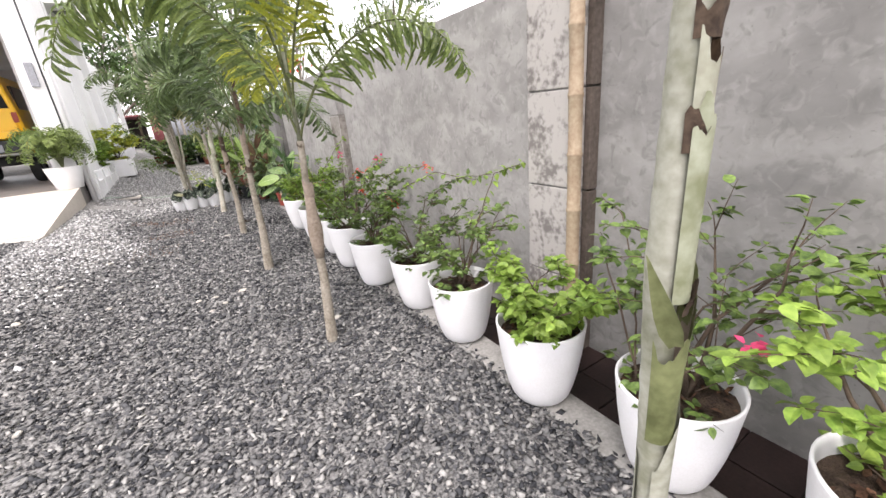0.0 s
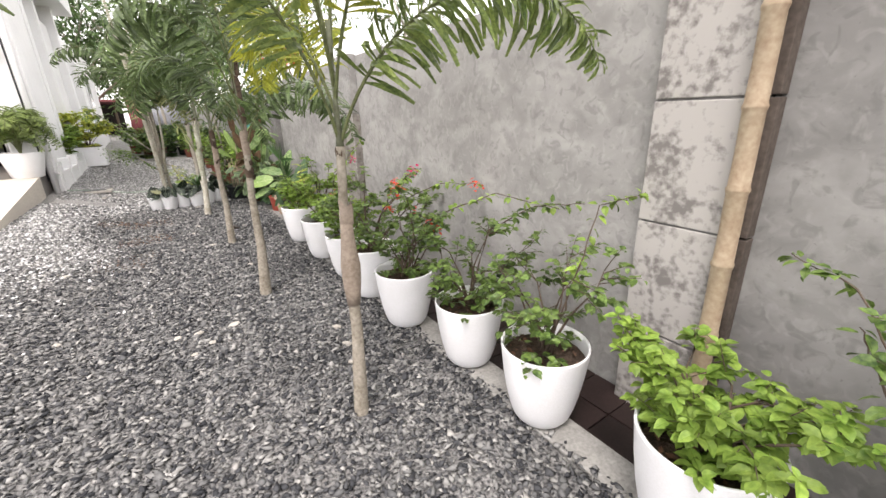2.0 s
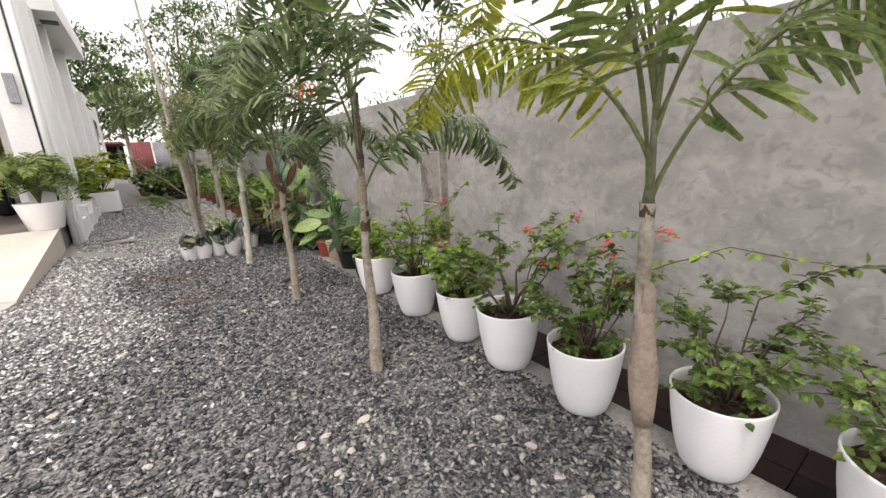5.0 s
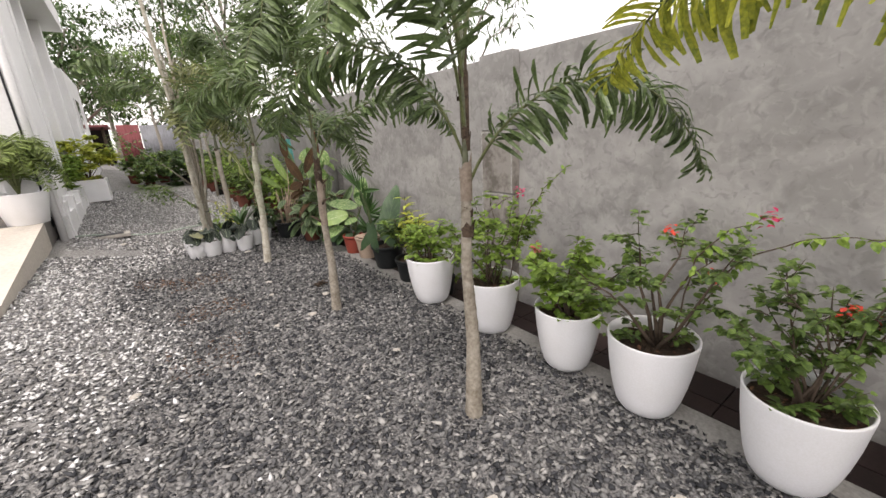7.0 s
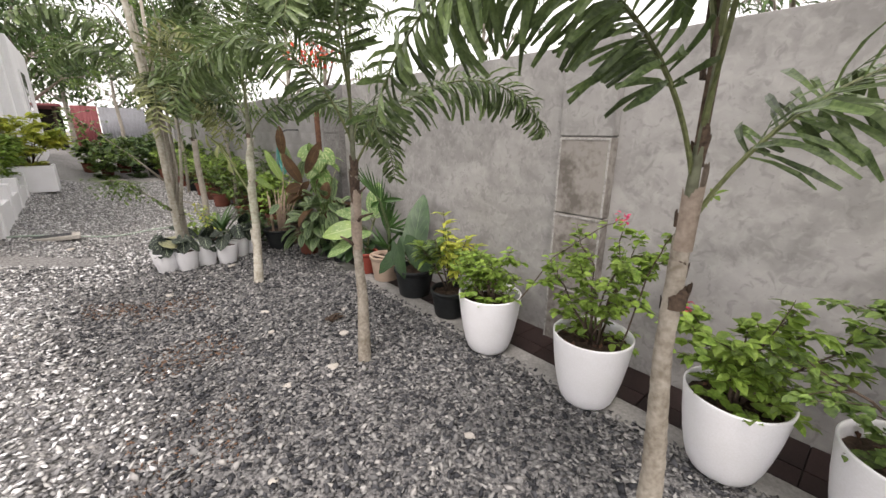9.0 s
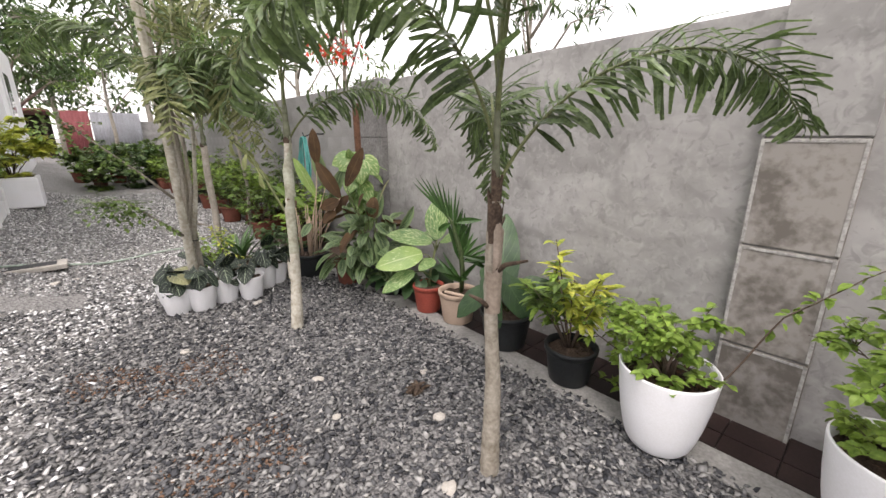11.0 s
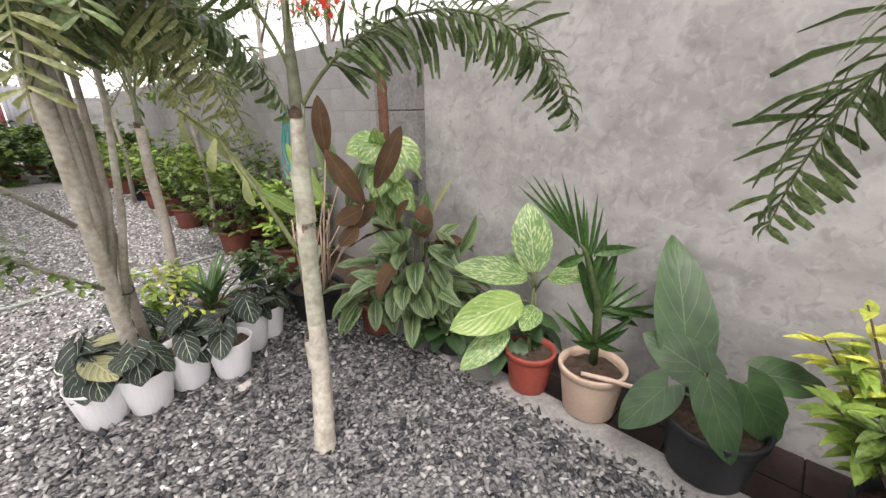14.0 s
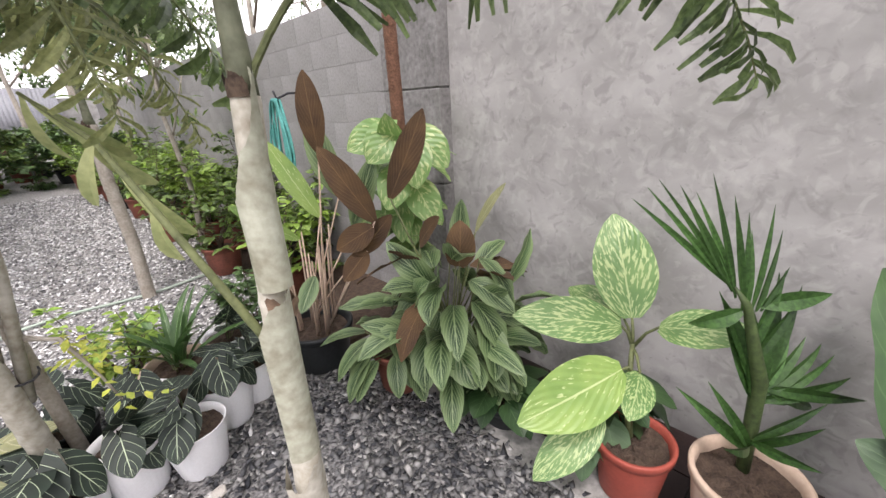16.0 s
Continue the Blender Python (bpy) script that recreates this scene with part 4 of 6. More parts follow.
def trailing_twig(pts, rng, seed_leaves, name="trailing_twig", fl=None):
    """A long arching shoot with spaced leaves, held by the shrub below it."""
    b = thing(name, pts[0], "long arching green bougainvillea shoot with spaced leaves by the wall", "shrub shoot", "long shoots by the wall")
    o = Vector(pts[0])
    P = [Vector(p) - o for p in pts]
    fine = []
    for j in range(len(P) - 1):
        for i in range(5):
            fine.append(P[j].lerp(P[j + 1], i / 5) + Vector((rng.uniform(-.006, .006), rng.uniform(-.006, .006), rng.uniform(-.006, .006))))
    fine.append(P[-1])
    part("stem", tube("stem", fine, [0.005 - 0.0035 * k / len(fine) for k in range(len(fine))], M_TWIG, 5), b)
    V, F = [], []
    for k in range(seed_leaves):
        t = (0.25 + 0.75 * rng.random()) * (len(fine) - 1)
        j = int(min(t, len(fine) - 2))
        q = fine[j].lerp(fine[j + 1], t - j)
        d = Vector((rng.uniform(-1, 1), rng.uniform(-1, 1), rng.uniform(-.6, .5)))
        L = rng.uniform(0.035, 0.065)
        add_leaf(V, F, q + d.normalized() * 0.012, d, Vector((rng.uniform(-.4, .4), rng.uniform(-.4, .4), 1)), L, L * 0.62, bend=rng.uniform(0.2, 0.9), fold=0.25)
    part("foliage", mesh_of("foliage", V, F, rng.choice((M_LEAF, M_LIME))), b)
    if fl:
        V, F = [], []
        for m in range(16):
            q = P[-1] + Vector((rng.gauss(0, 1), rng.gauss(0, 1), rng.gauss(0, 1))) * 0.022
            add_leaf(V, F, q, Vector((rng.uniform(-1, 1), rng.uniform(-1, 1), rng.uniform(-.3, 1))), Vector((0, 0, 1)), 0.032, 0.026, bend=0.4, seg=2, fold=0.3)
        part("flower", mesh_of("flower", V, F, fl), b, kind="stuff")


rng = random.Random(55)
for pts, nl, fl in [
    ([(1.26, 1.92, 0.4), (1.42, 1.9, 0.8), (1.6, 1.95, 1.05), (1.72, 1.8, 1.12)], 40, None),
    ([(1.26, 0.72, 0.4), (1.42, 0.85, 0.7), (1.6, 1.05, 0.95), (1.72, 1.25, 0.98)], 36, None),
    ([(1.26, 0.70, 0.4), (1.45, 0.60, 0.7), (1.62, 0.35, 0.92), (1.70, 0.1, 0.98)], 50, None),
    ([(1.26, 0.72, 0.45), (1.3, 0.85, 0.7), (1.35, 0.95, 0.85), (1.38, 1.0, 0.92)], 22, None),
    ([(1.26, 2.52, 0.4), (1.4, 2.5, 0.85), (1.55, 2.3, 1.0), (1.7, 2.1, 1.02)], 42, None),
    ([(1.26, 3.17, 0.4), (1.25, 3.1, 0.75), (1.18, 3.05, 0.98), (1.10, 3.02, 1.04)], 34, M_PETAL),
    ([(1.26, 3.17, 0.4), (1.45, 3.0, 0.85), (1.62, 2.7, 1.0), (1.75, 2.3, 0.95)], 40, None),
    ([(1.26, 3.76, 0.4), (1.4, 3.75, 0.85), (1.5, 3.65, 1.0), (1.5, 3.5, 1.08)], 40, M_PINK),
    ([(1.26, 3.76, 0.4), (1.5, 3.6, 0.85), (1.65, 3.35, 0.98), (1.75, 3.05, 1.0)], 46, M_PETAL),
    ([(1.26, 4.92, 0.4), (1.35, 4.85, 0.9), (1.5, 4.8, 1.1), (1.62, 4.7, 1.25)], 46, None),
    ([(1.26, 5.66, 0.4), (1.45, 5.5, 0.75), (1.6, 5.3, 0.95), (1.7, 5.2, 1.02)], 30, M_PINK),
]:
    trailing_twig(pts, rng, nl, fl=fl)
# ---- palms ----


def arch_mesh(name, rng, reach, dz, peak, leaf, mat, density=35, width=0.0245, bare=0.16, curl=1.0, lift=0.2):
    """A pinnate frond in the xz plane: rises to peak, bows down to its tip at (reach, dz)."""
    A, B, C, D = Vector((0, 0, 0)), Vector((reach * 0.18, 0, peak * 0.95)), Vector((reach * 0.78, 0, max(peak, dz) * 1.32)), Vector((reach, 0, dz))
    N = 22
    pts = []
    for j in range(N + 1):
        t = j / N
        q = A * (1 - t) ** 3 + B * (3 * t * (1 - t) ** 2) + C * (3 * t * t * (1 - t)) + D * t ** 3
        q.y = 0.03 * math.sin(3 * t)
        pts.append(q)
    length = sum((pts[j + 1] - pts[j]).length for j in range(N))
    rad = [0.0062 * (1 - j / N) ** 0.7 + 0.002 for j in range(N + 1)]
    rad[0], rad[1] = 0.011, 0.0078
    V, F = tube_data(pts, rad, 6)
    nf = len(F)
    n = int(length * density)
    for k in range(n):
        t = bare + (1 - bare) * (k + 0.5) / n
        f = t * N
        j = min(int(f), N - 1)
        at = pts[j].lerp(pts[j + 1], f - j)
        dr = (pts[j + 1] - pts[j]).normalized()
        up = Vector((-dr.z, 0, dr.x))
        env = leaf * (0.5 + 0.6 * math.sin(math.pi * min(1, 0.12 + 0.8 * t)) ** 0.8) * (1 - 0.4 * max(0, t - 0.75) / 0.25)
        for s in (-1, 1):
            for rep in range(2):
                if rng.random() < 0.1:
                    continue
                fwd = 0.25 + 0.5 * t + rng.uniform(-0.25, 0.25)
                l2 = lift + rng.uniform(-0.5, 0.6) + (0.75 if rep else -0.45)
                d = dr * fwd + Vector((0, s, 0)) + up * l2
                add_leaf(V, F, at + dr * rng.uniform(-0.012, 0.012), d, up, env * rng.uniform(0.7, 1.1), width * rng.uniform(0.65, 1.2), bend=curl * rng.uniform(0.5, 1.7), seg=3, fold=0.28, tip=rng.uniform(0.25, 0.7), shape=0.62)
    me = mesh_of(name, V, F, [M_RACHIS, mat])
    me.polygons.foreach_set("material_index", [0] * nf + [1] * (len(F) - nf))
    return me


def sheath_mesh(r, z0, z1, rng, flare=1.25, wrap=4.4):
    """A torn old leaf base, wrapped round the trunk, higher on one side, with a ragged upper edge."""
    V, F, n, rows = [], [], 30, 6
    slant, ph = (z1 - z0) * rng.uniform(0.12, 0.4), rng.uniform(0, 6.28)
    jag = [rng.uniform(-0.006, 0.006) for _ in range(n)]
    for k in range(rows):
        t = k / (rows - 1)
        for i in range(n):
            a = wrap * i / (n - 1)
            top = z1 + slant * math.cos(a * 0.9 + ph) + 0.012 * math.sin(a * 4.3 + ph) + jag[i]
            rr = r * (1.05 + (flare - 1.05) * t * t) + 0.002
            V.append((rr * math.cos(a), rr * math.sin(a), z0 + (top - z0) * t))
    for k in range(rows - 1):
        for i in range(n - 1):
            a = k * n + i
            F.append((a, a + 1, a + n + 1, a + n))
    return V, F


def palm(at, seed, fork, fronds, lean=(0, 0), r0=0.045, r1=0.026, label="young palm with ringed grey-tan trunk and arching green fronds", leaf=0.24, shaft=0.5, sheaths=((0.0, 1),), bark=None, full=(0.7, 0.42)):
    """fronds: (azimuth, reach, tip height, peak height, height above the fork, yellow)"""
    rng = random.Random(seed)
    t = thing("palm_tree", at, label, "palm tree", "young palms in a row")
    fx, fy = lean
    pts = [(0, 0, -0.15), (0, 0, 0.02), (fx * 0.3 + 0.012, fy * 0.3, fork * 0.35), (fx * 0.7 - 0.008, fy * 0.7 + 0.01, fork * 0.7), (fx, fy, fork)]
    part("trunk", ringed_trunk("trunk", pts, [r0 * 1.2, r0 * 1.05, (r0 + r1) / 2, r1 * 1.05, r1], bark or M_BARK, rng), t)
    part("crownshaft", tube("crownshaft", [(fx, fy, fork - 0.01), (fx, fy, fork + 0.05), (fx, fy, fork + shaft * 0.5), (fx * 1.05, fy * 1.05, fork + shaft)], [r1 * 0.95, r1 * full[0], r1 * full[1], 0.010], M_PALESHAFT if full[0] > 0.9 else M_SHAFT, 12), t)
    for dz, turn in sheaths:
        V, F = sheath_mesh(r1, fork + dz - 0.022, fork + dz + 0.012, rng, 1.12, 2.9)
        o = part("old_sheath", mesh_of("old_sheath", V, F, M_SHEATH, True), t, "torn brown leaf base", m=pose(fx, fy, 0, 0, 0, turn * 97))
    for az, reach, dz, pk, hh, yel in fronds:
        me = arch_mesh("frond", rng, reach, dz, pk, leaf * (1.0 if reach > 0.6 else 0.85), (M_FROND, M_YFROND, M_LIMEFROND)[yel])
        part("frond", me, t, ("", "yellowing frond", "light lime green frond")[yel], m=pose(fx, fy, fork + hh, 0, 0, az))
    return t


def upper(rng, n, base=0, s=1.0):
    """The steep young fronds at the top."""
    return [(base + i * 137.5 + rng.uniform(-15, 15), s * rng.uniform(0.55, 0.95), s * rng.uniform(0.35, 0.8), s * rng.uniform(0.75, 1.0), 0.22 + 0.06 * i, 0) for i in range(n)]


M_TORNPALE = material("torn_pale_sheath", (0.44, 0.45, 0.36), 0.75, dark=(0.24, 0.23, 0.17), scale=7, fine=45, bump=0.35)
M_DRYSHEATH = material("dry_sheath", (0.34, 0.28, 0.23), 0.85, dark=(0.19, 0.15, 0.115), scale=8, fine=60, bump=0.4)
M_TORNBROWN = material("torn_brown_sheath", (0.27, 0.18, 0.12), 0.85, dark=(0.12, 0.08, 0.055), scale=15, fine=60, bump=0.4)
near = palm((0.545, 0.258, 0), 10, 1.75, upper(random.Random(10), 4, 200), label="near slender palm with pale trunk and torn green leaf sheaths", lean=(-0.020, 0.012), r0=0.025, r1=0.021, sheaths=(), bark=M_MOSSBARK)
for z0, z1, turn, mt, fl, wrap in (
    (0.66, 0.93, 205, M_MOSSBARK, 1.12, 5.2), (0.93, 1.19, 175, M_GREENSHEATH, 1.30, 4.4), (1.16, 1.20, 250, M_SHEATH, 1.36, 1.5), (1.0, 1.17, 290, M_DRYSHEATH, 1.2, 1.3),
    (1.18, 1.40, 215, M_PALESHAFT, 1.14, 5.2), (1.385, 1.42, 200, M_SHEATH, 1.2, 4.6), (1.41, 1.53, 215, M_TORNPALE, 1.1, 4.8), (1.43, 1.52, 300, M_TORNBROWN, 1.15, 1.2), (1.51, 1.56, 200, M_SHEATH, 1.2, 3.0)):
    V, F = sheath_mesh(0.0245 - 0.0015 * z0, z0, z1, random.Random(int(z0 * 50)), fl, wrap)
    part("leaf_sheath", mesh_of("leaf_sheath", V, F, mt, True), near, "torn brown leaf base" if mt in (M_SHEATH, M_TORNBROWN) else "torn leaf base", m=pose(-0.020 * z0 / 1.75, 0.012 * z0 / 1.75, 0, 0, 0, turn))
V, F = [], []
add_leaf(V, F, Vector((-0.035, -0.02, 1.12)), Vector((-0.5, 0.1, 1)), Vector((-1, -0.5, 0.2)), 0.15, 0.03, bend=0.35, seg=5, fold=0.4, shape=0.3)
part("sheath_tip", mesh_of("sheath_tip", V, F, M_GREENSHEATH, True), near, "green torn sheath tip")
second = palm((0.55, 2.52, 0), 11, 1.35, [(-45, 1.07, 0.30, 0.62, 0.0, 2), (178, 1.04, 0.42, 0.85, 0.02, 2), (92, 1.18, 0.20, 0.52, 0.12, 1), (80, 0.95, 0.45, 0.8, 0.3, 1), (-75, 0.9, 0.5, 0.75, 0.2, 1), (215, 0.85, 0.7, 0.9, 0.25, 2), (120, 0.7, 0.9, 1.0, 0.3, 2), (20, 0.6, 0.95, 1.0, 0.35, 0)], lean=(0.07, 0.10), sheaths=((-0.02, 1),), r0=0.036, r1=0.021)
part("leaf_sheath", tube("leaf_sheath", [(0.035, 0.043, 0.60), (0.038, 0.048, 0.66), (0.042, 0.055, 0.73), (0.045, 0.060, 0.80), (0.046, 0.065, 0.87), (0.050, 0.072, 0.96), (0.055, 0.08, 1.06)], [0.031, 0.038, 0.045, 0.048, 0.039, 0.031, 0.027], M_DRYSHEATH, 14), second, "swollen dry pale brown leaf base")
V, F = sheath_mesh(0.030, 1.0, 1.10, random.Random(4), 1.15)
part("old_sheath", mesh_of("old_sheath", V, F, M_DRYSHEATH, True), second, "torn brown leaf base", m=pose(0.055, 0.08, 0, 0, 0, 200))
mid_palm = palm((0.46, 4.42, 0), 12, 1.24, [(-55, 1.02, 0.08, 0.55, 0.0, 0), (140, 0.9, 0.15, 0.6, 0.15, 0), (200, 0.8, 0.3, 0.7, 0.3, 0)] + [(a, r, d, p, h + 0.25, y) for a, r, d, p, h, y in upper(random.Random(12), 4, 60, 0.9)], shaft=0.75, sheaths=((0.05, 1), (-0.1, 2), (-0.22, 3), (0.45, 0)), lean=(0.06, 0.07), r0=0.046, r1=0.026)
for z0, z1, turn, mt, fl in ((1.20, 1.42, 150, M_DRYSHEATH, 1.15), (1.44, 1.52, 210, M_SHEATH, 1.3), (1.50, 1.78, 190, M_SHEATH, 1.15), (1.02, 1.08, 170, M_SHEATH, 1.3), (1.80, 1.9, 230, M_SHEATH, 1.3)):
    V, F = sheath_mesh(0.040 - 0.0115 * z0, z0, z1, random.Random(int(z0 * 110)), fl, 3.4)
    part("old_sheath", mesh_of("old_sheath", V, F, mt, True), mid_palm, "torn dark leaf base", m=pose(0.06 * z0 / 1.24, 0.07 * z0 / 1.24, 0, 0, 0, turn))
third = palm((0.44, 6.30, 0), 13, 1.30, [(-42, 1.16, 0.24, 0.56, 0.0, 0), (41, 1.00, -0.25, 0.42, 0.08, 0), (160, 0.9, 0.15, 0.6, 0.15, 0), (225, 0.8, 0.35, 0.7, 0.3, 0)] + [(a, r, d, p, h + 0.2, y) for a, r, d, p, h, y in upper(random.Random(13), 3, 100, 0.95)], shaft=0.7, sheaths=((0.0, 1), (-0.13, 2), (-0.28, 3)), lean=(0.02, 0.045), r0=0.043, r1=0.025)
for z0, z1, turn, fl in ((1.10, 1.30, 150, 1.25), (0.94, 1.12, 215, 1.3), (0.80, 0.98, 120, 1.18), (1.27, 1.37, 190, 1.2)):
    V, F = sheath_mesh(0.038 - 0.011 * z0, z0, z1, random.Random(int(z0 * 90)), fl, 3.2)
    part("old_sheath", mesh_of("old_sheath", V, F, M_SHEATH if z0 > 1.0 else M_DRYSHEATH, True), third, "torn dark leaf base", m=pose(0.02 * z0 / 1.3, 0.045 * z0 / 1.3, 0, 0, 0, turn))
for z, az, L in ((1.02, -70, 0.09), (0.86, 150, 0.05), (1.16, 20, 0.06)):
    ca, sa = math.cos(math.radians(az)), math.sin(math.radians(az))
    part("broken_stub", tube("broken_stub", [(0.02 * ca, 0.02 + 0.02 * sa, z - 0.03), (0.05 * ca, 0.02 + 0.05 * sa, z), ((0.05 + L) * ca, 0.02 + (0.05 + L) * sa, z + 0.03)], [0.012, 0.010, 0.005], M_SHEATH, 8), third, "dark broken leaf stub")
fourth = palm((0.35, 8.335, 0), 14, 1.47, [(-40, 1.14, -0.02, 0.46, 0.0, 0), (150, 0.9, 0.1, 0.55, 0.15, 0), (245, 0.8, 0.25, 0.6, 0.25, 0)] + [(a, r, d, p, h + 0.15, y) for a, r, d, p, h, y in upper(random.Random(14), 4, 10, 0.9)], lean=(0.125, 0.13), r0=0.046, r1=0.030, sheaths=((0.02, 1),), bark=M_PALEBARK, full=(0.9, 0.62))
for z0, z1, turn, mt, fl in ((0.42, 0.60, 120, M_PALEBARK, 1.12), (0.62, 1.02, 205, M_TORNPALE, 1.16), (0.99, 1.035, 215, M_TORNBROWN, 1.22), (1.06, 1.40, 165, M_TORNPALE, 1.14)):
    V, F = sheath_mesh(0.045 - 0.0095 * z0, z0, z1, random.Random(int(z0 * 70)), fl)
    part("leaf_sheath", mesh_of("leaf_sheath", V, F, mt, True), fourth, "torn pale leaf base" if mt != M_TORNBROWN else "torn brown leaf base", m=pose(0.125 * z0 / 1.47, 0.13 * z0 / 1.47, 0, 0, 0, turn))
palm((0.48, 11.35, 0.06), 15, 1.35, [(a, r, d - 0.2, p * 0.8, h * 0.6, y) for a, r, d, p, h, y in upper(random.Random(15), 6, 10)], r0=0.045, r1=0.04, bark=M_GREYBARK)
# ---- potted plants along the wall ----
R = random.Random(77)

# red pot with the mottled broad-leaved plant
p = small_pot("red_pot", (1.38, 7.88, 0.01), 0.135, 0.24, M_TERRA, R, "glossy brick-red plastic pot on the curb", "coloured pots by the wall")
q = thing("dumb_cane", (1.40, 7.90, 0.22), "broad-leaved plant with cream-mottled green leaves in a red pot", "potted plant")
part("stem", tube("stem", [(0, 0, -0.04), (0.07, 0.05, 0.15), (0.15, 0.08, 0.30)], [0.015, 0.012, 0.009], M_RACHIS, 10), q)
N1 = (1.555, 7.98, 0.50)
for root, base, tip, w, mt, face in [
    (N1, (1.60, 8.01, 0.60), (1.763, 8.183, 0.96), 0.24, L_DIEFF, (-0.85, -0.5, 0.1)),
    (N1, (1.55, 8.03, 0.58), (1.268, 8.341, 0.641), 0.19, L_DIEFF, (-0.45, -0.45, 0.8)),
    ((1.50, 7.95, 0.42), (1.37, 7.95, 0.52), (0.998, 8.13, 0.43), 0.22, L_LIME, (-0.5, -0.6, 0.6)),
    (N1, (1.56, 7.90, 0.62), (1.548, 7.62, 0.70), 0.16, L_DIEFF, (-0.5, 0.1, 0.8)),
    ((1.45, 7.92, 0.30), (1.30, 7.98, 0.36), (1.02, 8.08, 0.20), 0.15, L_DIEFF, (-0.5, -0.4, 0.7)),
    (N1, (1.48, 7.92, 0.45), (1.28, 7.88, 0.40), 0.13, L_DIEFF, (-0.5, -0.4, 0.7)),
    (N1, (1.62, 8.05, 0.58), (1.70, 8.33, 0.60), 0.14, L_DIEFF, (-0.5, -0.4, 0.7)),
]:
    tip_leaf("leaf", q, root, base, tip, w, mt, face, sr=0.006, shape=0.45)

# low dark heart leaves behind it
p = small_pot("black_pot", (1.55, 8.12, -0.09), 0.12, 0.22, M_BLACKPOT, R, "black plastic nursery pot in the drain", "nursery pots")
q = thing("philodendron", (1.52, 8.12, 0.10), "low plant with dark green heart-shaped leaves", "potted plant")
for k in range(13):
    stalked_leaf("leaf", q, (0, 0, 0), R.uniform(90, 330), R.uniform(25, 70), R.uniform(0.15, 0.32), R.uniform(0.14, 0.20), R.uniform(0.11, 0.15), L_BIG, bend=0.5, shape=0.34, droop=R.uniform(0.6, 1.2), lobe=0.3)

# tan pot with the young fan palm
p = small_pot("tan_pot", (1.43, 7.55, 0.01), 0.160, 0.27, M_TAN, R, "tan plastic pot with a rolled rim on the curb", "coloured pots by the wall")
q = thing("young_palm", (1.44, 7.54, 0.24), "young palm with stiff narrow folded leaflets in a tan pot", "potted palm")
M_YOUNGSHAFT = material("young_green_shaft", (0.07, 0.105, 0.035), 0.5, dark=(0.02, 0.028, 0.012), scale=9, fine=60, bump=0.15)
M_LEAFLET = material("young_palm_leaf", (0.065, 0.14, 0.035), 0.38, dark=(0.014, 0.038, 0.01), scale=6, fine=80, bump=0.1, island=0.35, trans=0.25)
part("stem", tube("stem", [(0.05, 0.03, -0.02), (0.07, 0.04, 0.16), (0.06, 0.05, 0.34), (0.015, 0.12, 0.60), (-0.005, 0.155, 0.655)], [0.020, 0.022, 0.023, 0.012, 0.004], M_YOUNGSHAFT, 12), q)


def feather(parent, heart, tips, width=0.03, bow=0.12, name="leaf"):
    """A young leaf: narrow folded leaflets that run from a short rachis to their tips."""
    V, F = [], []
    h = Vector(heart)
    for k, (tip, back) in enumerate(tips):
        at = h + Vector(back)
        d = Vector(tip) - at
        add_leaf(V, F, at, d, Vector((-0.75, -0.55, 0.3)), d.length * 1.01, width * R.uniform(0.85, 1.15), bend=bow * R.uniform(0.4, 1.4), seg=6, fold=0.5, shape=0.42)
    return part(name, mesh_of(name, V, F, M_LEAFLET), parent)


HEART = (0.01, 0.13, 0.58)
feather(q, HEART, [((-0.18, 0.39, 0.92), (-0.02, 0.04, 0.08)), ((-0.16, 0.37, 0.95), (-0.02, 0.04, 0.08)), ((-0.14, 0.34, 0.97), (-0.02, 0.03, 0.07)), ((-0.11, 0.30, 0.95), (-0.015, 0.03, 0.06)), ((-0.08, 0.26, 0.93), (-0.01, 0.02, 0.05)), ((-0.06, 0.24, 0.98), (-0.01, 0.02, 0.04)), ((-0.03, 0.19, 0.92), (0, 0, 0.02)), ((0.0, 0.15, 0.87), (0, 0, 0.0))], 0.020, 0.14)
feather(q, HEART, [((0.01, 0.13, 0.82), (0.01, -0.01, 0)), ((0.04, 0.10, 0.89), (0.02, -0.02, 0)), ((0.05, 0.07, 0.82), (0.02, -0.03, 0)), ((0.07, 0.05, 0.72), (0.03, -0.04, 0)), ((0.05, 0.08, 0.70), (0.02, -0.03, 0))], 0.018, 0.2)
feather(q, HEART, [((0.07, 0.05, 0.70), (0.03, -0.04, -0.12)), ((0.06, 0.06, 0.66), (0.03, -0.04, -0.16)), ((0.0, 0.16, 0.60), (0.03, -0.04, -0.18)), ((0.10, 0.0, 0.62), (0.04, -0.05, -0.18))], 0.035, 0.15)
feather(q, HEART, [((0.17, -0.08, 0.63), (0.03, -0.03, 0.02)), ((-0.09, 0.22, 0.52), (0, 0, 0.0))], 0.055, 0.7)
feather(q, (0.065, 0.05, 0.26), [((0.0, 0.17, 0.62), (0, 0, 0.03)), ((0.04, 0.13, 0.66), (0, 0, 0.05)), ((0.09, 0.05, 0.68), (0, 0, 0.06)), ((0.13, 0.0, 0.64), (0, 0, 0.04)), ((0.02, 0.15, 0.52), (0, 0, 0.0)), ((0.10, 0.02, 0.56), (0, 0, 0.0)), ((0.07, 0.07, 0.60), (-0.01, -0.01, 0.0)), ((0.05, 0.10, 0.56), (-0.01, 0, 0.0))], 0.040, 0.15)
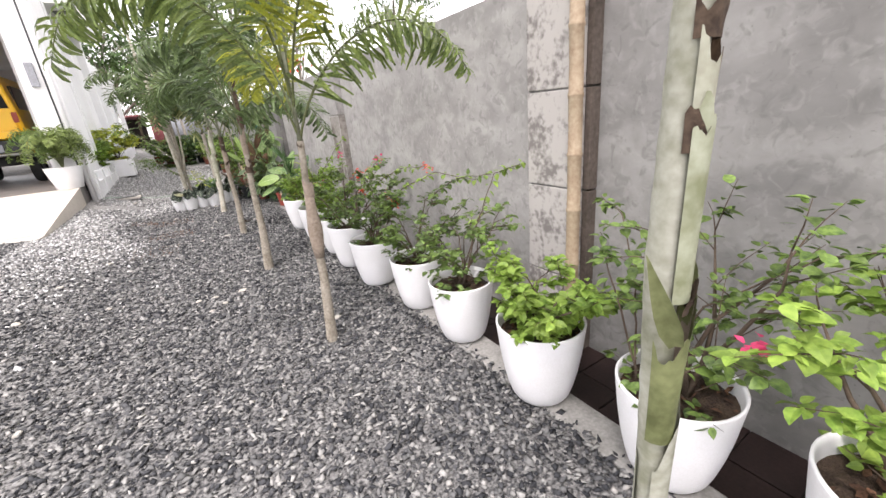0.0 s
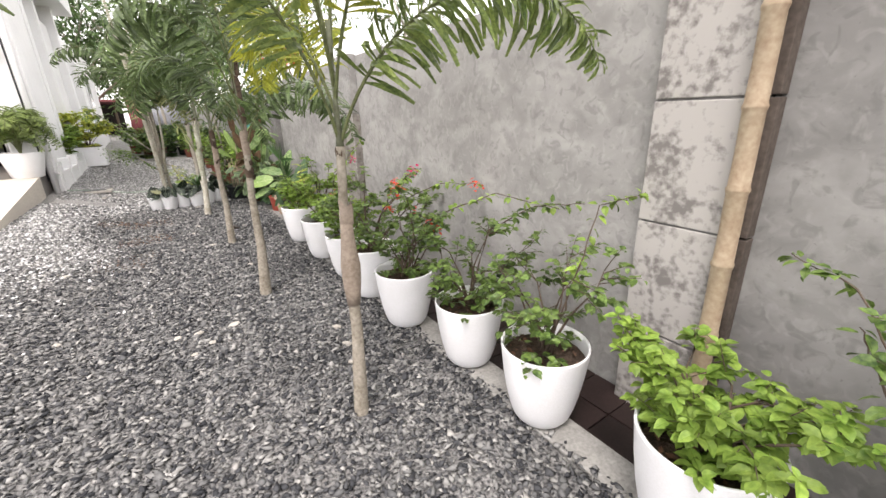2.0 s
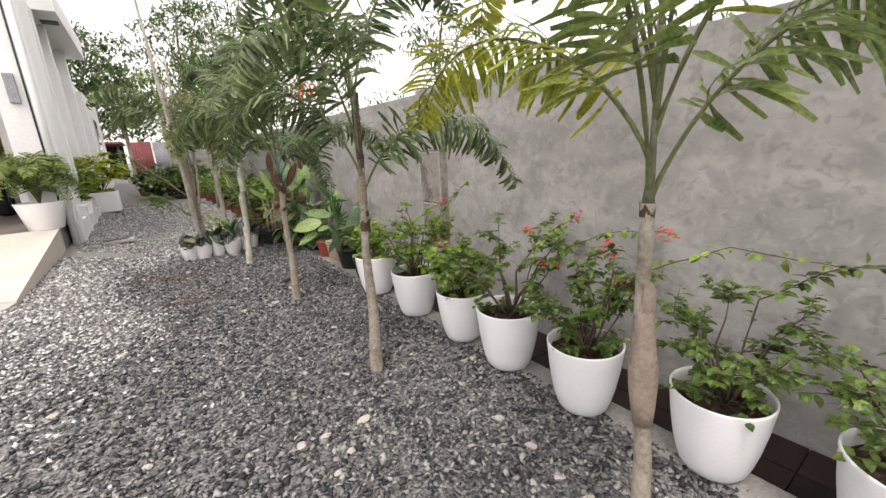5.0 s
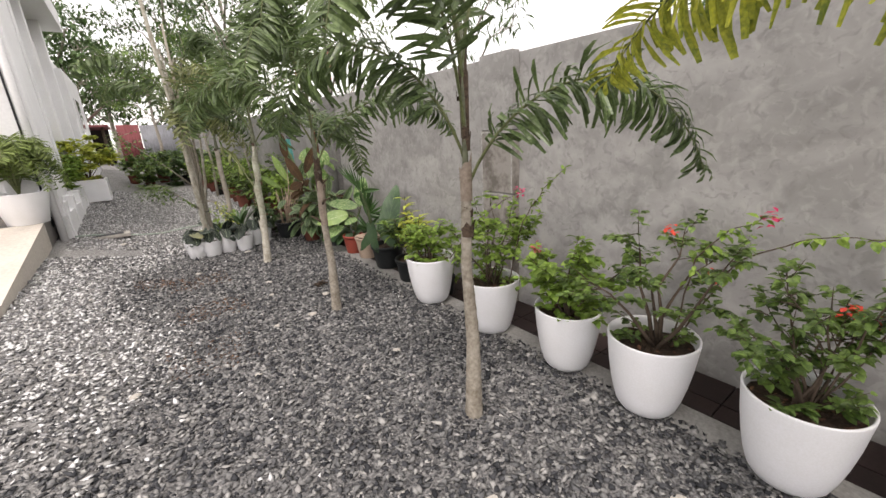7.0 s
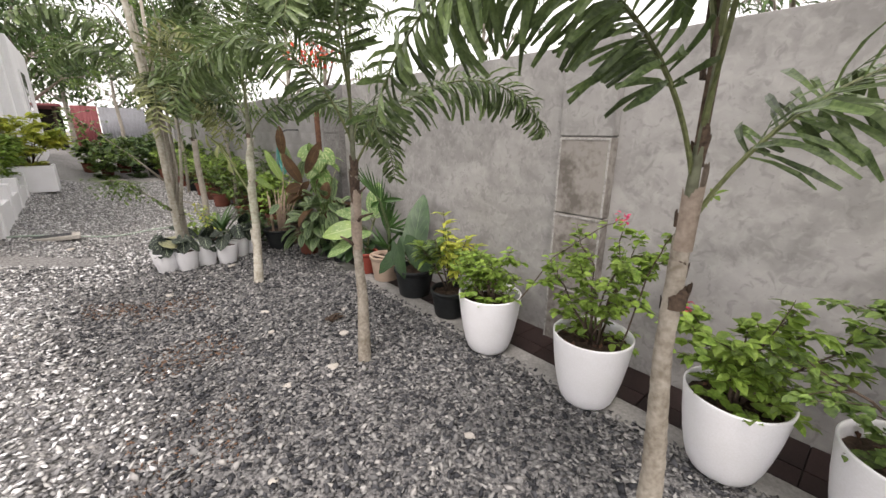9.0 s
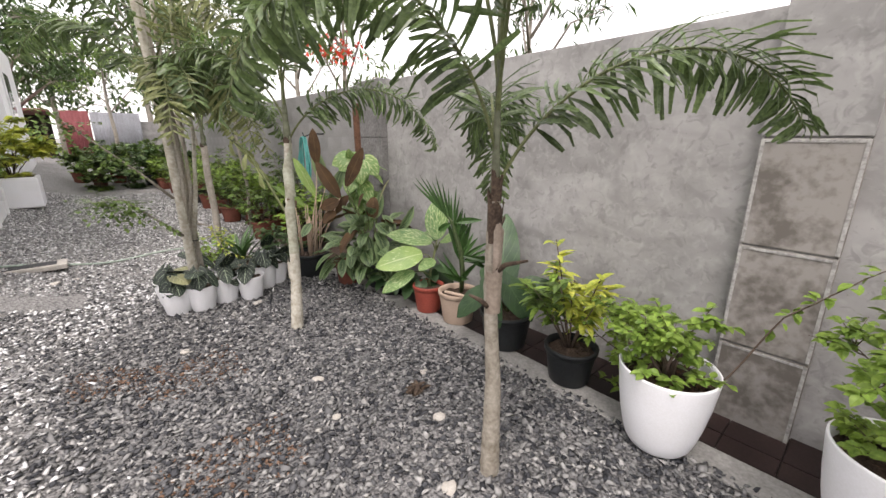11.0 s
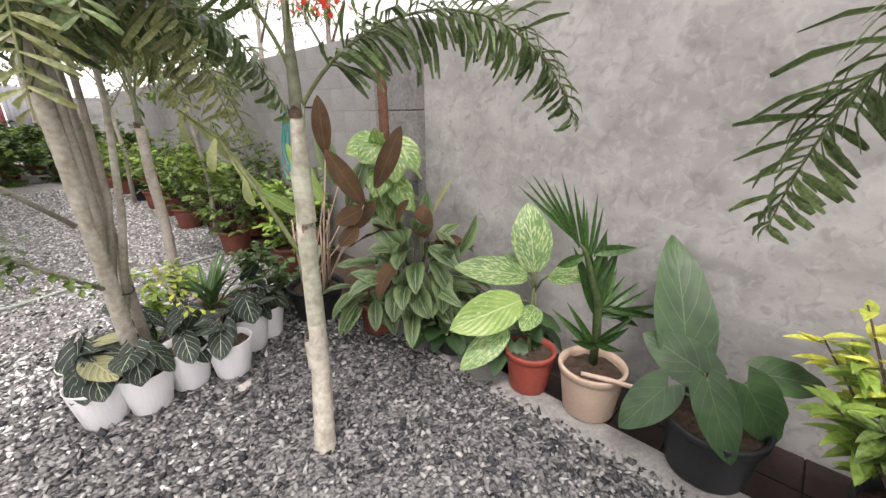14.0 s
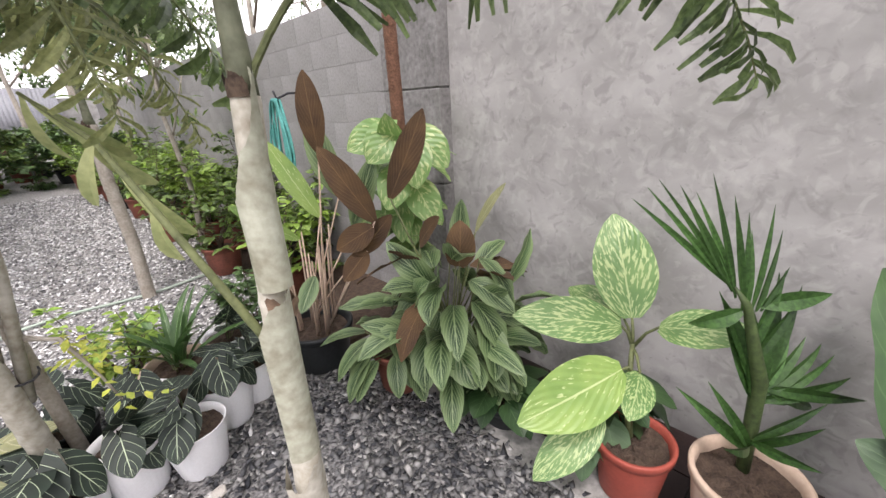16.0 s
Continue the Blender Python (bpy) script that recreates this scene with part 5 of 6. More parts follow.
for root, tips in (((0.06, 0.04, 0.26), ((0.23, -0.16, 0.41), (0.26, -0.21, 0.33), (0.21, -0.13, 0.26), (0.20, -0.12, 0.45), (0.12, -0.02, 0.52), (0.15, -0.05, 0.48), (0.27, -0.24, 0.26), (0.22, -0.18, 0.18))), ((0.05, 0.03, 0.08), ((-0.13, 0.16, 0.30), (-0.10, 0.10, 0.34), (-0.15, 0.02, 0.20), (0.02, -0.12, 0.26), (-0.05, -0.12, 0.18), (0.10, -0.12, 0.30)))):
    feather(q, root, [(tip, (0, 0, 0.01 * k)) for k, tip in enumerate(tips)], 0.036, 0.5)
stick = thing("fallen_stalk", (1.33, 7.38, 0.29), "pale dry stalk lying across the tan pot rim", "dry stalk")
part("stalk", tube("stalk", [(-0.06, 0.16, 0.02), (0.0, 0.05, 0.005), (0.03, -0.05, 0.0), (0.20, -0.12, 0.01)], [0.010, 0.013, 0.012, 0.006], M_TAN, 8), stick)

# black bag with the tall elephant ear
p = small_pot("black_pot", (1.42, 7.02, 0.01), 0.19, 0.27, M_BLACKPOT, R, "large black nursery pot on the curb", "nursery pots")
q = thing("elephant_ear", (1.46, 7.05, 0.24), "tall plant with broad wavy dark green leaves in a black pot", "potted plant")
for root, base, tip, w, face in [
    ((1.46, 7.06, 0.3), (1.537, 7.178, 0.42), (1.83, 7.387, 0.90), 0.27, (-0.8, -0.55, 0.2)),
    ((1.46, 7.06, 0.3), (1.48, 7.10, 0.42), (1.50, 7.36, 0.50), 0.20, (-0.8, -0.2, 0.6)),
    ((1.46, 7.06, 0.25), (1.25, 7.06, 0.53), (1.24, 6.93, 0.22), 0.15, (-0.9, -0.3, 0.3)),
    ((1.46, 7.04, 0.25), (1.36, 6.95, 0.50), (1.46, 6.82, 0.24), 0.19, (-0.8, -0.5, 0.4)),
    ((1.46, 7.04, 0.25), (1.52, 6.92, 0.48), (1.66, 6.72, 0.44), 0.16, (-0.5, -0.4, 0.8)),
    ((1.46, 7.04, 0.25), (1.34, 7.2, 0.38), (1.20, 7.32, 0.18), 0.17, (-0.7, -0.2, 0.6)),
]:
    tip_leaf("leaf", q, root, base, tip, w, L_BIG, face, shape=0.34, lobe=0.35, wave=0.03, sr=0.008)

# black pot with the yellow croton
p = small_pot("black_pot", (1.37, 6.45, 0.01), 0.16, 0.24, M_BLACKPOT, R, "black nursery pot on the curb", "nursery pots")
q = thing("croton", (1.39, 6.47, 0.2), "bushy plant with yellow and green lance-shaped leaves in a black pot", "potted shrub")
for s in range(13):
    a, o = s * 2.4, R.uniform(0.08, 0.32)
    if s == 0:
        tip = Vector((0.13, 0.24, 0.66))
    else:
        tip = Vector((math.cos(a) * o + 0.06, math.sin(a) * o + 0.06, R.uniform(0.28, 0.5)))
    part("stem", tube("stem", [(0, 0, -0.02), tuple(tip * 0.5 + Vector((0, 0, 0.03))), tuple(tip)], [0.007, 0.005, 0.003], M_TWIG, 6), q)
    V, F = [], []
    for k in range(26):
        t = 0.35 + 0.65 * R.random() ** 0.6
        at = tip * t
        aa = R.uniform(0, 6.28)
        d = Vector((math.cos(aa), math.sin(aa), R.uniform(-0.35, 0.6) + 0.4 * t))
        L = R.uniform(0.09, 0.15)
        add_leaf(V, F, at, d, Vector((0, 0, 1)), L, L * 0.34, bend=R.uniform(0.3, 1.0), seg=4, fold=0.25, shape=0.45)
    part("foliage", mesh_of("foliage", V, F, (M_YLEAF, M_LIME, M_YLEAF, M_YLEAF, M_LEAF)[s % 5]), q)

# trailing low shrub between the croton and the last planter
bush((1.50, 6.05, 0.0), R, "low_shrub", "low light green trailing shrub behind the last planter", "shrub", 0.26, 0.42, 300, 0.06, M_LIME, 7, lean=(0.05, 0.1))
small_pot("black_pot", (1.50, 6.05, -0.09), 0.12, 0.2, M_BLACKPOT, R, "black plastic nursery pot in the drain", "nursery pots")

# striped leaf clump by the pilaster
small_pot("terracotta_pot", (1.20, 9.02, 0.0), 0.135, 0.24, M_OLDTERRA, R, "small worn terracotta pot on the gravel edge", "coloured pots by the wall")
small_pot("black_pot", (1.40, 8.70, 0.01), 0.16, 0.26, M_BLACKPOT, R, "black nursery pot on the curb", "nursery pots")
q = thing("prayer_plant", (1.36, 8.78, 0.24), "dense clump of striped green leaves with pale midribs", "potted plant")
for k in range(80):
    az = R.uniform(150, 345) if k % 4 else R.uniform(0, 360)
    h = R.random()
    stalked_leaf("leaf", q, (R.uniform(-.06, .06), R.uniform(-.06, .06), 0), az, 12 + 70 * h, R.uniform(0.08, 0.24) + 0.34 * h, R.uniform(0.20, 0.33), R.uniform(0.09, 0.14), L_STROM if k % 9 else L_BROWN, bend=R.uniform(0.3, 1.3), shape=0.46, blade_elev=R.uniform(-65, 30) + 35 * h, wave=0.05, fold=R.uniform(0.1, 0.45), face=(math.cos(math.radians(az)) * 0.6 + R.uniform(-.4, .4), math.sin(math.radians(az)) * 0.6 + R.uniform(-.4, .4), 0.9))
tip_leaf("leaf", q, (1.36, 8.8, 0.4), (1.232, 9.004, 1.03), (1.401, 8.926, 1.411), 0.13, L_BROWN, (-0.5, -0.85, 0.1), shape=0.5)
tip_leaf("leaf", q, (1.36, 8.75, 0.4), (1.38, 8.62, 0.9), (1.396, 8.476, 1.125), 0.06, L_OLD, (-0.8, 0.2, 0.5), shape=0.5)
tip_leaf("leaf", q, (1.3, 8.9, 0.4), (1.30, 8.90, 0.80), (1.26, 8.72, 0.98), 0.10, L_BROWN, (-0.8, 0.2, 0.3), shape=0.5)
q = thing("prayer_plant", (1.20, 9.02, 0.2), "low clump of striped dark green leaves over a terracotta pot", "potted plant")
for k in range(20):
    stalked_leaf("leaf", q, (0, 0, 0), R.uniform(140, 330), R.uniform(10, 65), R.uniform(0.10, 0.22), R.uniform(0.18, 0.27), R.uniform(0.08, 0.11), L_STROM, bend=0.8, shape=0.42, droop=R.uniform(0.4, 1.3))
q = thing("prayer_plant", (1.36, 8.50, 0.1), "low dark heart-leaved clump on the curb", "potted plant")
for k in range(14):
    stalked_leaf("leaf", q, (0, 0, 0), R.uniform(100, 330), R.uniform(15, 60), R.uniform(0.06, 0.16), R.uniform(0.14, 0.2), R.uniform(0.10, 0.14), L_BIG, bend=0.5, shape=0.34, droop=R.uniform(0.3, 1.0))
small_pot("black_pot", (1.37, 8.45, -0.09), 0.11, 0.2, M_BLACKPOT, R, "black plastic nursery pot in the drain", "nursery pots")

# dark pot with tall cane stems and rust-backed leaves
small_pot("dark_green_pot", (1.02, 9.55, 0.0), 0.20, 0.26, M_BLACKPOT, R, "wide dark green plastic pot on the gravel", "nursery pots")
q = thing("rattlesnake_plant", (1.05, 9.56, 0.22), "tall cane-stemmed plant with upright rust-backed leaves", "potted plant")
for root, base, tip, w, mt in [
    ((1.05, 9.5, 0.24), (1.093, 9.345, 1.24), (1.08, 9.351, 1.60), 0.12, L_BROWN),
    ((1.08, 9.5, 0.24), (1.22, 9.13, 0.90), (1.06, 9.29, 1.27), 0.14, L_BROWN),
    ((1.08, 9.5, 0.24), (1.20, 9.12, 0.88), (1.02, 9.18, 0.80), 0.13, L_BROWN),
    ((1.08, 9.5, 0.24), (1.16, 9.14, 0.76), (1.00, 9.12, 0.66), 0.11, L_BROWN),
    ((1.02, 9.6, 0.24), (1.10, 9.45, 0.90), (0.96, 9.62, 1.30), 0.11, L_LIME),
    ((1.02, 9.6, 0.24), (1.20, 9.40, 1.00), (1.14, 9.50, 1.40), 0.14, L_STROM),
    ((1.02, 9.6, 0.24), (0.98, 9.48, 0.80), (0.72, 9.60, 1.02), 0.08, L_LIME),
    ((1.02, 9.6, 0.24), (1.20, 9.30, 0.85), (1.32, 9.22, 1.20), 0.12, L_STROM),
    ((1.02, 9.6, 0.24), (1.16, 9.22, 0.72), (1.30, 9.10, 0.92), 0.11, L_BROWN),
    ((1.02, 9.6, 0.24), (0.98, 9.38, 0.62), (0.82, 9.25, 0.52), 0.09, L_STROM),
]:
    tip_leaf("leaf", q, root, base, tip, w, mt, (-0.55, -0.8, 0.2), shape=0.5, stalk_mat=M_TAN)
for k in range(14):
    x, y = R.uniform(-.12, .12), R.uniform(-.12, .12)
    part("cane", tube("cane", [(x, y, 0), (x * 1.3 + 0.02, y * 1.3, R.uniform(0.35, 0.6))], [0.007, 0.005], M_TAN, 6), q)

# coir pole with golden pothos
q = thing("climber_on_pole", (1.57, 9.30, 0.0), "golden pothos with large cream-splashed leaves on a brown coir pole", "climbing plant")
part("coir_pole", ringed_trunk("coir_pole", [(0, 0, -0.09), (0, 0, 0.9), (-0.01, 0, 1.86)], [0.036, 0.036, 0.034], M_COIR, R, 14, 0.05), q)
for root, base, tip, w in [
    ((1.57, 9.27, 1.20), (1.46, 9.20, 1.30), (1.28, 9.22, 1.17), 0.22), ((1.57, 9.27, 1.15), (1.50, 9.14, 1.24), (1.42, 9.02, 1.04), 0.20), ((1.57, 9.27, 1.22), (1.55, 9.14, 1.28), (1.60, 8.98, 1.12), 0.20),
    ((1.57, 9.27, 1.1), (1.44, 9.18, 1.10), (1.30, 9.12, 0.94), 0.19), ((1.57, 9.27, 1.0), (1.50, 9.12, 1.02), (1.50, 8.98, 0.84), 0.18), ((1.57, 9.27, 1.2), (1.50, 9.34, 1.30), (1.30, 9.42, 1.22), 0.2)]:
    tip_leaf("leaf", q, root, base, tip, w, L_POTHOS, (-0.6, -0.7, 0.5), shape=0.38, lobe=0.3, bend=0.5)
for k in range(26):
    z = R.uniform(0.55, 1.22)
    az = R.uniform(120, 330)
    stalked_leaf("leaf", q, (0, 0, z), az, R.uniform(20, 60), R.uniform(0.05, 0.14), R.uniform(0.18, 0.28), R.uniform(0.13, 0.19), L_POTHOS, bend=0.5, shape=0.36, blade_elev=R.uniform(-60, 30), lobe=0.3, face=(math.cos(math.radians(az)), math.sin(math.radians(az)), 0.5))
small_pot("black_pot", (1.57, 9.30, -0.09), 0.15, 0.26, M_BLACKPOT, R, "black plastic nursery pot in the drain", "nursery pots", soil=False)

# teal hose hung in loops
q = thing("garden_hose", (1.62, 10.85, 0.0), "teal garden hose hung in long loops on the block wall", "garden hose")
part("hook", tube("hook", [(0.32, 0, 1.56), (0.1, 0, 1.56), (0.0, 0, 1.52), (-0.02, 0, 1.58)], 0.01, M_DARKMETAL, 8), q)
for k in range(8):
    w, dpt = 0.05 + 0.02 * k, 0.55 + 0.05 * (k % 4)
    pts = []
    for j in range(25):
        a = 2 * math.pi * j / 24
        pts.append((0.02 * math.sin(k * 2.1 + a), w * math.sin(a) * (0.6 + 0.4 * (1 - math.cos(a)) / 2 * 1.6) + 0.01 * k, 1.52 - dpt * (1 - math.cos(a)) / 2))
    part("hose_loop", tube("hose_loop", pts, 0.009, M_HOSE, 8), q)
q = thing("ground_hose", (0, 0, 0), "thin pale green hose lying across the gravel path", "garden hose")
hp = []
for k in range(50):
    t = k / 49
    x = -1.7 + 2.8 * t
    y = 10.98 + 0.42 * math.sin(min(1, t * 1.6) * 1.5) + 0.04 * math.sin(t * 14)
    hp.append((x, y, float(ground_z(x, y)) + 0.022))
part("hose", tube("hose", hp, 0.011, M_PALEHOSE, 8), q)

# ---- cluster of small white pots round the leaning tree ----
SP = [(-0.325, 9.33, 0), (-0.135, 9.28, 0), (0.07, 9.34, 1), (0.28, 9.27, 0), (0.47, 9.47, 1), (0.62, 9.56, 0), (-0.33, 9.60, 0), (-0.1, 9.75, 2), (0.18, 9.62, 0), (0.62, 9.88, 1)]
for i, (x, y, kd) in enumerate(SP):
    z = float(ground_z(x, y))
    rng = random.Random(300 + i)
    if kd == 2:
        small_pot("black_pot", (x, y, z), 0.11, 0.19, M_BLACKPOT, rng, "small black nursery pot among the white pots", "nursery pots")
    else:
        h = 0.23 + 0.02 * (kd == 1)
        pt = small_pot("small_white_pot", (x, y, z), 0.130, h, M_WPOT, rng, "small white ribbed plastic pot on the gravel", "small white pots", rim=False, taper=0.72, ribs=True)
    q = thing("alocasia", (x, y, z + 0.17), "small plant with black-green velvet leaves and white veins", "potted plant", "velvet-leaved plants in the small pots")
    front = i < 4 or i == 6
    for k in range(5 if i in (0, 6) else 4):
        az = rng.uniform(190, 350) if k < 3 else rng.uniform(0, 360)
        mt = L_OLD if (i in (0, 6) and k == 4) else L_VELVET
        L = rng.uniform(0.14, 0.19)
        a = math.radians(az)
        stalked_leaf("leaf", q, (0, 0, 0), az, rng.uniform(58, 84), rng.uniform(0.14, 0.22), L, L * 0.84, mt, bend=0.2, shape=0.40, fold=0.06, blade_elev=rng.uniform(-75, -25) if k < 2 else rng.uniform(-35, 45), wave=0.012, lobe=0.45, sr=0.003, face=(math.cos(a), math.sin(a), 0.6), curl=0.1)
# wide tan bowl with strap leaves
p = small_pot("tan_bowl", (0.36, 9.78, 0.0), 0.17, 0.24, M_TAN, R, "wide pale tan bowl-shaped pot", "coloured pots by the wall")
q = thing("lily", (0.36, 9.78, 0.21), "tuft of upright strap-shaped green leaves in a tan bowl", "potted plant")
for k in range(18):
    stalked_leaf("leaf", q, (R.uniform(-.03, .03), R.uniform(-.03, .03), 0), R.uniform(0, 360), R.uniform(40, 85), 0.03, R.uniform(0.28, 0.48), R.uniform(0.035, 0.05), L_STRAP, bend=R.uniform(0.3, 1.1), shape=0.45, droop=0.0, fold=0.5)
bush((0.20, 10.05, 0.02), R, "small_shrub", "light green small-leaved shrub behind the tan bowl", "shrub", 0.22, 0.48, 260, 0.06, M_LIME, 6)
bush((0.82, 9.95, 0.02), R, "small_shrub", "dark green mixed foliage beside the dark pot", "shrub", 0.24, 0.42, 360, 0.07, M_DLEAF, 7)

# ---- leaning multi-stem tree ----
M_OLIVEFROND = material("olive_frond", (0.29, 0.31, 0.13), 0.4, dark=(0.08, 0.10, 0.035), scale=6, fine=80, bump=0.1, island=0.4, trans=0.45, spec=0.5)
q = thing("leaning_tree", (-0.14, 9.47, 0.02), "leaning multi-stem tree with pale bark tied with wire", "tree")
part("trunk", ringed_trunk("trunk", [(0.0, 0.02, -0.15), (0, 0, 0.1), (-0.02, -0.09, 0.7), (-0.05, -0.24, 1.3), (-0.10, -0.40, 2.0), (-0.16, -0.5, 2.8), (-0.2, -0.55, 3.6)], [0.046, 0.041, 0.037, 0.034, 0.03, 0.022, 0.014], M_PALEBARK, R, 14, 0.09), q)
part("stem", tube("stem", [(0.09, 0.05, -0.1), (0.06, 0.02, 0.5), (0.04, -0.06, 1.1), (0.0, -0.2, 1.9), (0.0, -0.3, 2.9)], [0.028, 0.026, 0.024, 0.02, 0.012], M_GREYBARK, 10), q)
part("stem", tube("stem", [(-0.03, -0.06, 0.6), (0.0, -0.18, 1.0), (-0.02, -0.3, 1.6), (-0.1, -0.42, 2.6)], [0.022, 0.022, 0.018, 0.01], M_GREYBARK, 8), q)
part("stem", tube("stem", [(0.02, -0.04, 0.5), (0.10, -0.10, 1.0), (0.14, -0.18, 1.5), (0.12, -0.3, 2.3)], [0.02, 0.018, 0.014, 0.008], M_PALEBARK, 8), q)
part("stem", tube("stem", [(-0.01, -0.08, 0.62), (0.06, -0.16, 1.1), (0.05, -0.28, 1.8), (0.1, -0.4, 2.5)], [0.018, 0.016, 0.013, 0.008], M_GREYBARK, 8), q)
part("wire_tie", tube("wire_tie", [(0.066 * math.cos(a) + 0.01, 0.066 * math.sin(a) - 0.03, 0.60 + 0.01 * math.sin(2 * a)) for a in [i * 0.42 for i in range(16)]], 0.004, M_DARKMETAL, 6), q)
for az, reach, dz, pk, hh in [(-50, 0.75, -0.35, 0.30, 1.75), (5, 0.8, -0.3, 0.32, 1.62), (-95, 0.75, -0.25, 0.35, 1.7), (40, 0.85, -0.1, 0.4, 1.55), (-65, 0.95, 0.0, 0.5, 1.95)]:
    part("frond", arch_mesh("frond", R, reach, dz, pk, 0.21, M_OLIVEFROND, 28, 0.022), q, m=pose(-0.07, -0.3, hh, 0, 0, az))
for az, reach, dz, pk, hh in [(-30, 0.9, -0.1, 0.4, 1.55), (20, 0.95, 0.0, 0.45, 1.7), (150, 0.8, 0.2, 0.5, 1.8), (-80, 0.7, 0.1, 0.4, 1.6), (60, 0.8, 0.3, 0.6, 1.9), (200, 0.9, 0.25, 0.5, 2.0), (-10, 0.8, 0.3, 0.6, 2.1)]:
    part("frond", arch_mesh("frond", R, reach, dz, pk, 0.20, M_FROND, 24, 0.030), q, m=pose(-0.1, -0.35, hh, 0, 0, az))


def pinnate_twig(parent, pts, n, rng, size=0.042, mat=None):
    P = [Vector(p) for p in pts]
    part("side_branch", tube("side_branch", P, [0.012, 0.008, 0.005, 0.003][:len(P)], M_GREYBARK, 6), parent)
    V, F = [], []
    for k in range(n):
        t = (0.3 + 0.7 * rng.random()) * (len(P) - 1)
        j = min(int(t), len(P) - 2)
        q0 = P[j].lerp(P[j + 1], t - j)
        out = Vector((rng.uniform(-1, 1), rng.uniform(-1, 1), rng.uniform(-1.0, 0.2))).normalized()
        for m in range(7):
            at = q0 + out * (0.03 * m)
            d = Vector((out.y, -out.x, rng.uniform(-.3, .3))) * (1 if m % 2 else -1) + out * 0.3
            add_leaf(V, F, at, d, Vector((0, 0, 1)), size * rng.uniform(0.8, 1.2), size * 0.7, bend=0.3, seg=2, fold=0.2)
    part("foliage", mesh_of("foliage", V, F, mat or M_LEAF), parent)


pinnate_twig(q, [(-0.05, -0.12, 0.66), (-0.22, -0.25, 0.84), (-0.42, -0.35, 1.04), (-0.62, -0.4, 1.04)], 46, R)
pinnate_twig(q, [(-0.08, -0.2, 1.0), (-0.3, -0.3, 1.25), (-0.55, -0.35, 1.5), (-0.75, -0.4, 1.7)], 34, R)
pinnate_twig(q, [(0.05, -0.05, 0.75), (0.16, -0.12, 0.72), (0.22, -0.16, 0.55), (0.25, -0.2, 0.45)], 10, R, 0.04, M_YLEAF)

M_OLDSTRIP = material("faded_strip", (0.44, 0.46, 0.22), 0.6, dark=(0.24, 0.29, 0.12), scale=8, fine=60, bump=0.1, objvar=0.2, trans=0.3)
# dying frond low on the fourth palm
q = thing("old_frond", (0.43, 8.385, 0.80), "yellowing half-dead frond with hanging strips on a palm trunk", "palm frond")
P = [Vector(v) for v in ((0.0, 0.0, 0.0), (-0.04, 0.06, 0.15), (-0.13, 0.15, 0.40), (-0.20, 0.28, 0.60), (-0.28, 0.40, 0.70))]
part("stalk", tube("stalk", P, [0.014, 0.011, 0.009, 0.006, 0.004], M_RACHIS, 8), q)
for k, (t, L) in enumerate([(2.3, 0.16), (2.7, 0.2), (3.0, 0.14), (3.3, 0.2), (3.6, 0.16), (3.8, 0.2), (3.95, 0.18)]):
    V, F = [], []
    j = min(int(t), 3)
    add_leaf(V, F, P[j].lerp(P[j + 1], t - j), Vector((R.uniform(-.6, .6), R.uniform(-.6, .3), -0.7)), Vector((-1, -1, 0.4)), L, 0.042, bend=0.9, seg=6, fold=0.3, tip=0.3, shape=0.55)
    part("leaflet", mesh_of("leaflet", V, F, M_OLDSTRIP), q)

# small dark weed on the gravel
q = thing("weed", (0.55, 7.0, 0.0), "small dark purple-leaved weed in the gravel", "weed")
V, F = [], []
for k in range(26):
    a = R.uniform(0, 6.28)
    add_leaf(V, F, Vector((R.uniform(-.03, .03), R.uniform(-.03, .03), R.uniform(0.0, 0.05))), Vector((math.cos(a), math.sin(a), 0.7)), Vector((0, 0, 1)), 0.07, 0.03, bend=0.9)
part("foliage", mesh_of("foliage", V, F, M_SHEATH), q)

# ---- pots near the house ----
p = small_pot("white_planter", (-2.06, 10.62, 0.615), 0.30, 0.42, M_WPOT, R, "wide white round planter at the garage edge", "planters by the house", rim=False, taper=0.7)
q = thing("areca_palm", (-2.06, 10.62, 0.98), "bushy potted palm with fine arching fronds", "potted palm")
for k in range(22):
    part("frond", arch_mesh("frond", R, R.uniform(0.35, 0.7), R.uniform(0.05, 0.6), R.uniform(0.5, 0.85), 0.17, M_LIMEFROND if k % 4 else M_LEAF, 30, 0.02), q, m=pose(0, 0, 0, 0, 0, k * 137.5))
p = thing("square_planter", (-1.62, 14.75, 0.42), "square white planter on the gravel by the house", "plant pot", "planters by the house")
part("shell", box_mesh("shell", (-0.3, -0.3, 0), (0.3, 0.3, 0.48), M_WPOT, 0.02), p)
part("soil", box_mesh("soil", (-0.25, -0.25, 0.481), (0.25, 0.25, 0.49), M_SOIL), p)
bush((-1.62, 14.75, 0.88), R, "croton", "rounded yellow and green croton bush in a white planter", "shrub", 0.55, 0.85, 1700, 0.13, M_YLEAF, 12, wid=0.45)
bush((-1.95, 13.3, 0.7), R, "croton", "yellow-green bush beside the house wall", "shrub", 0.45, 0.8, 1200, 0.13, M_LIME, 10, wid=0.45)

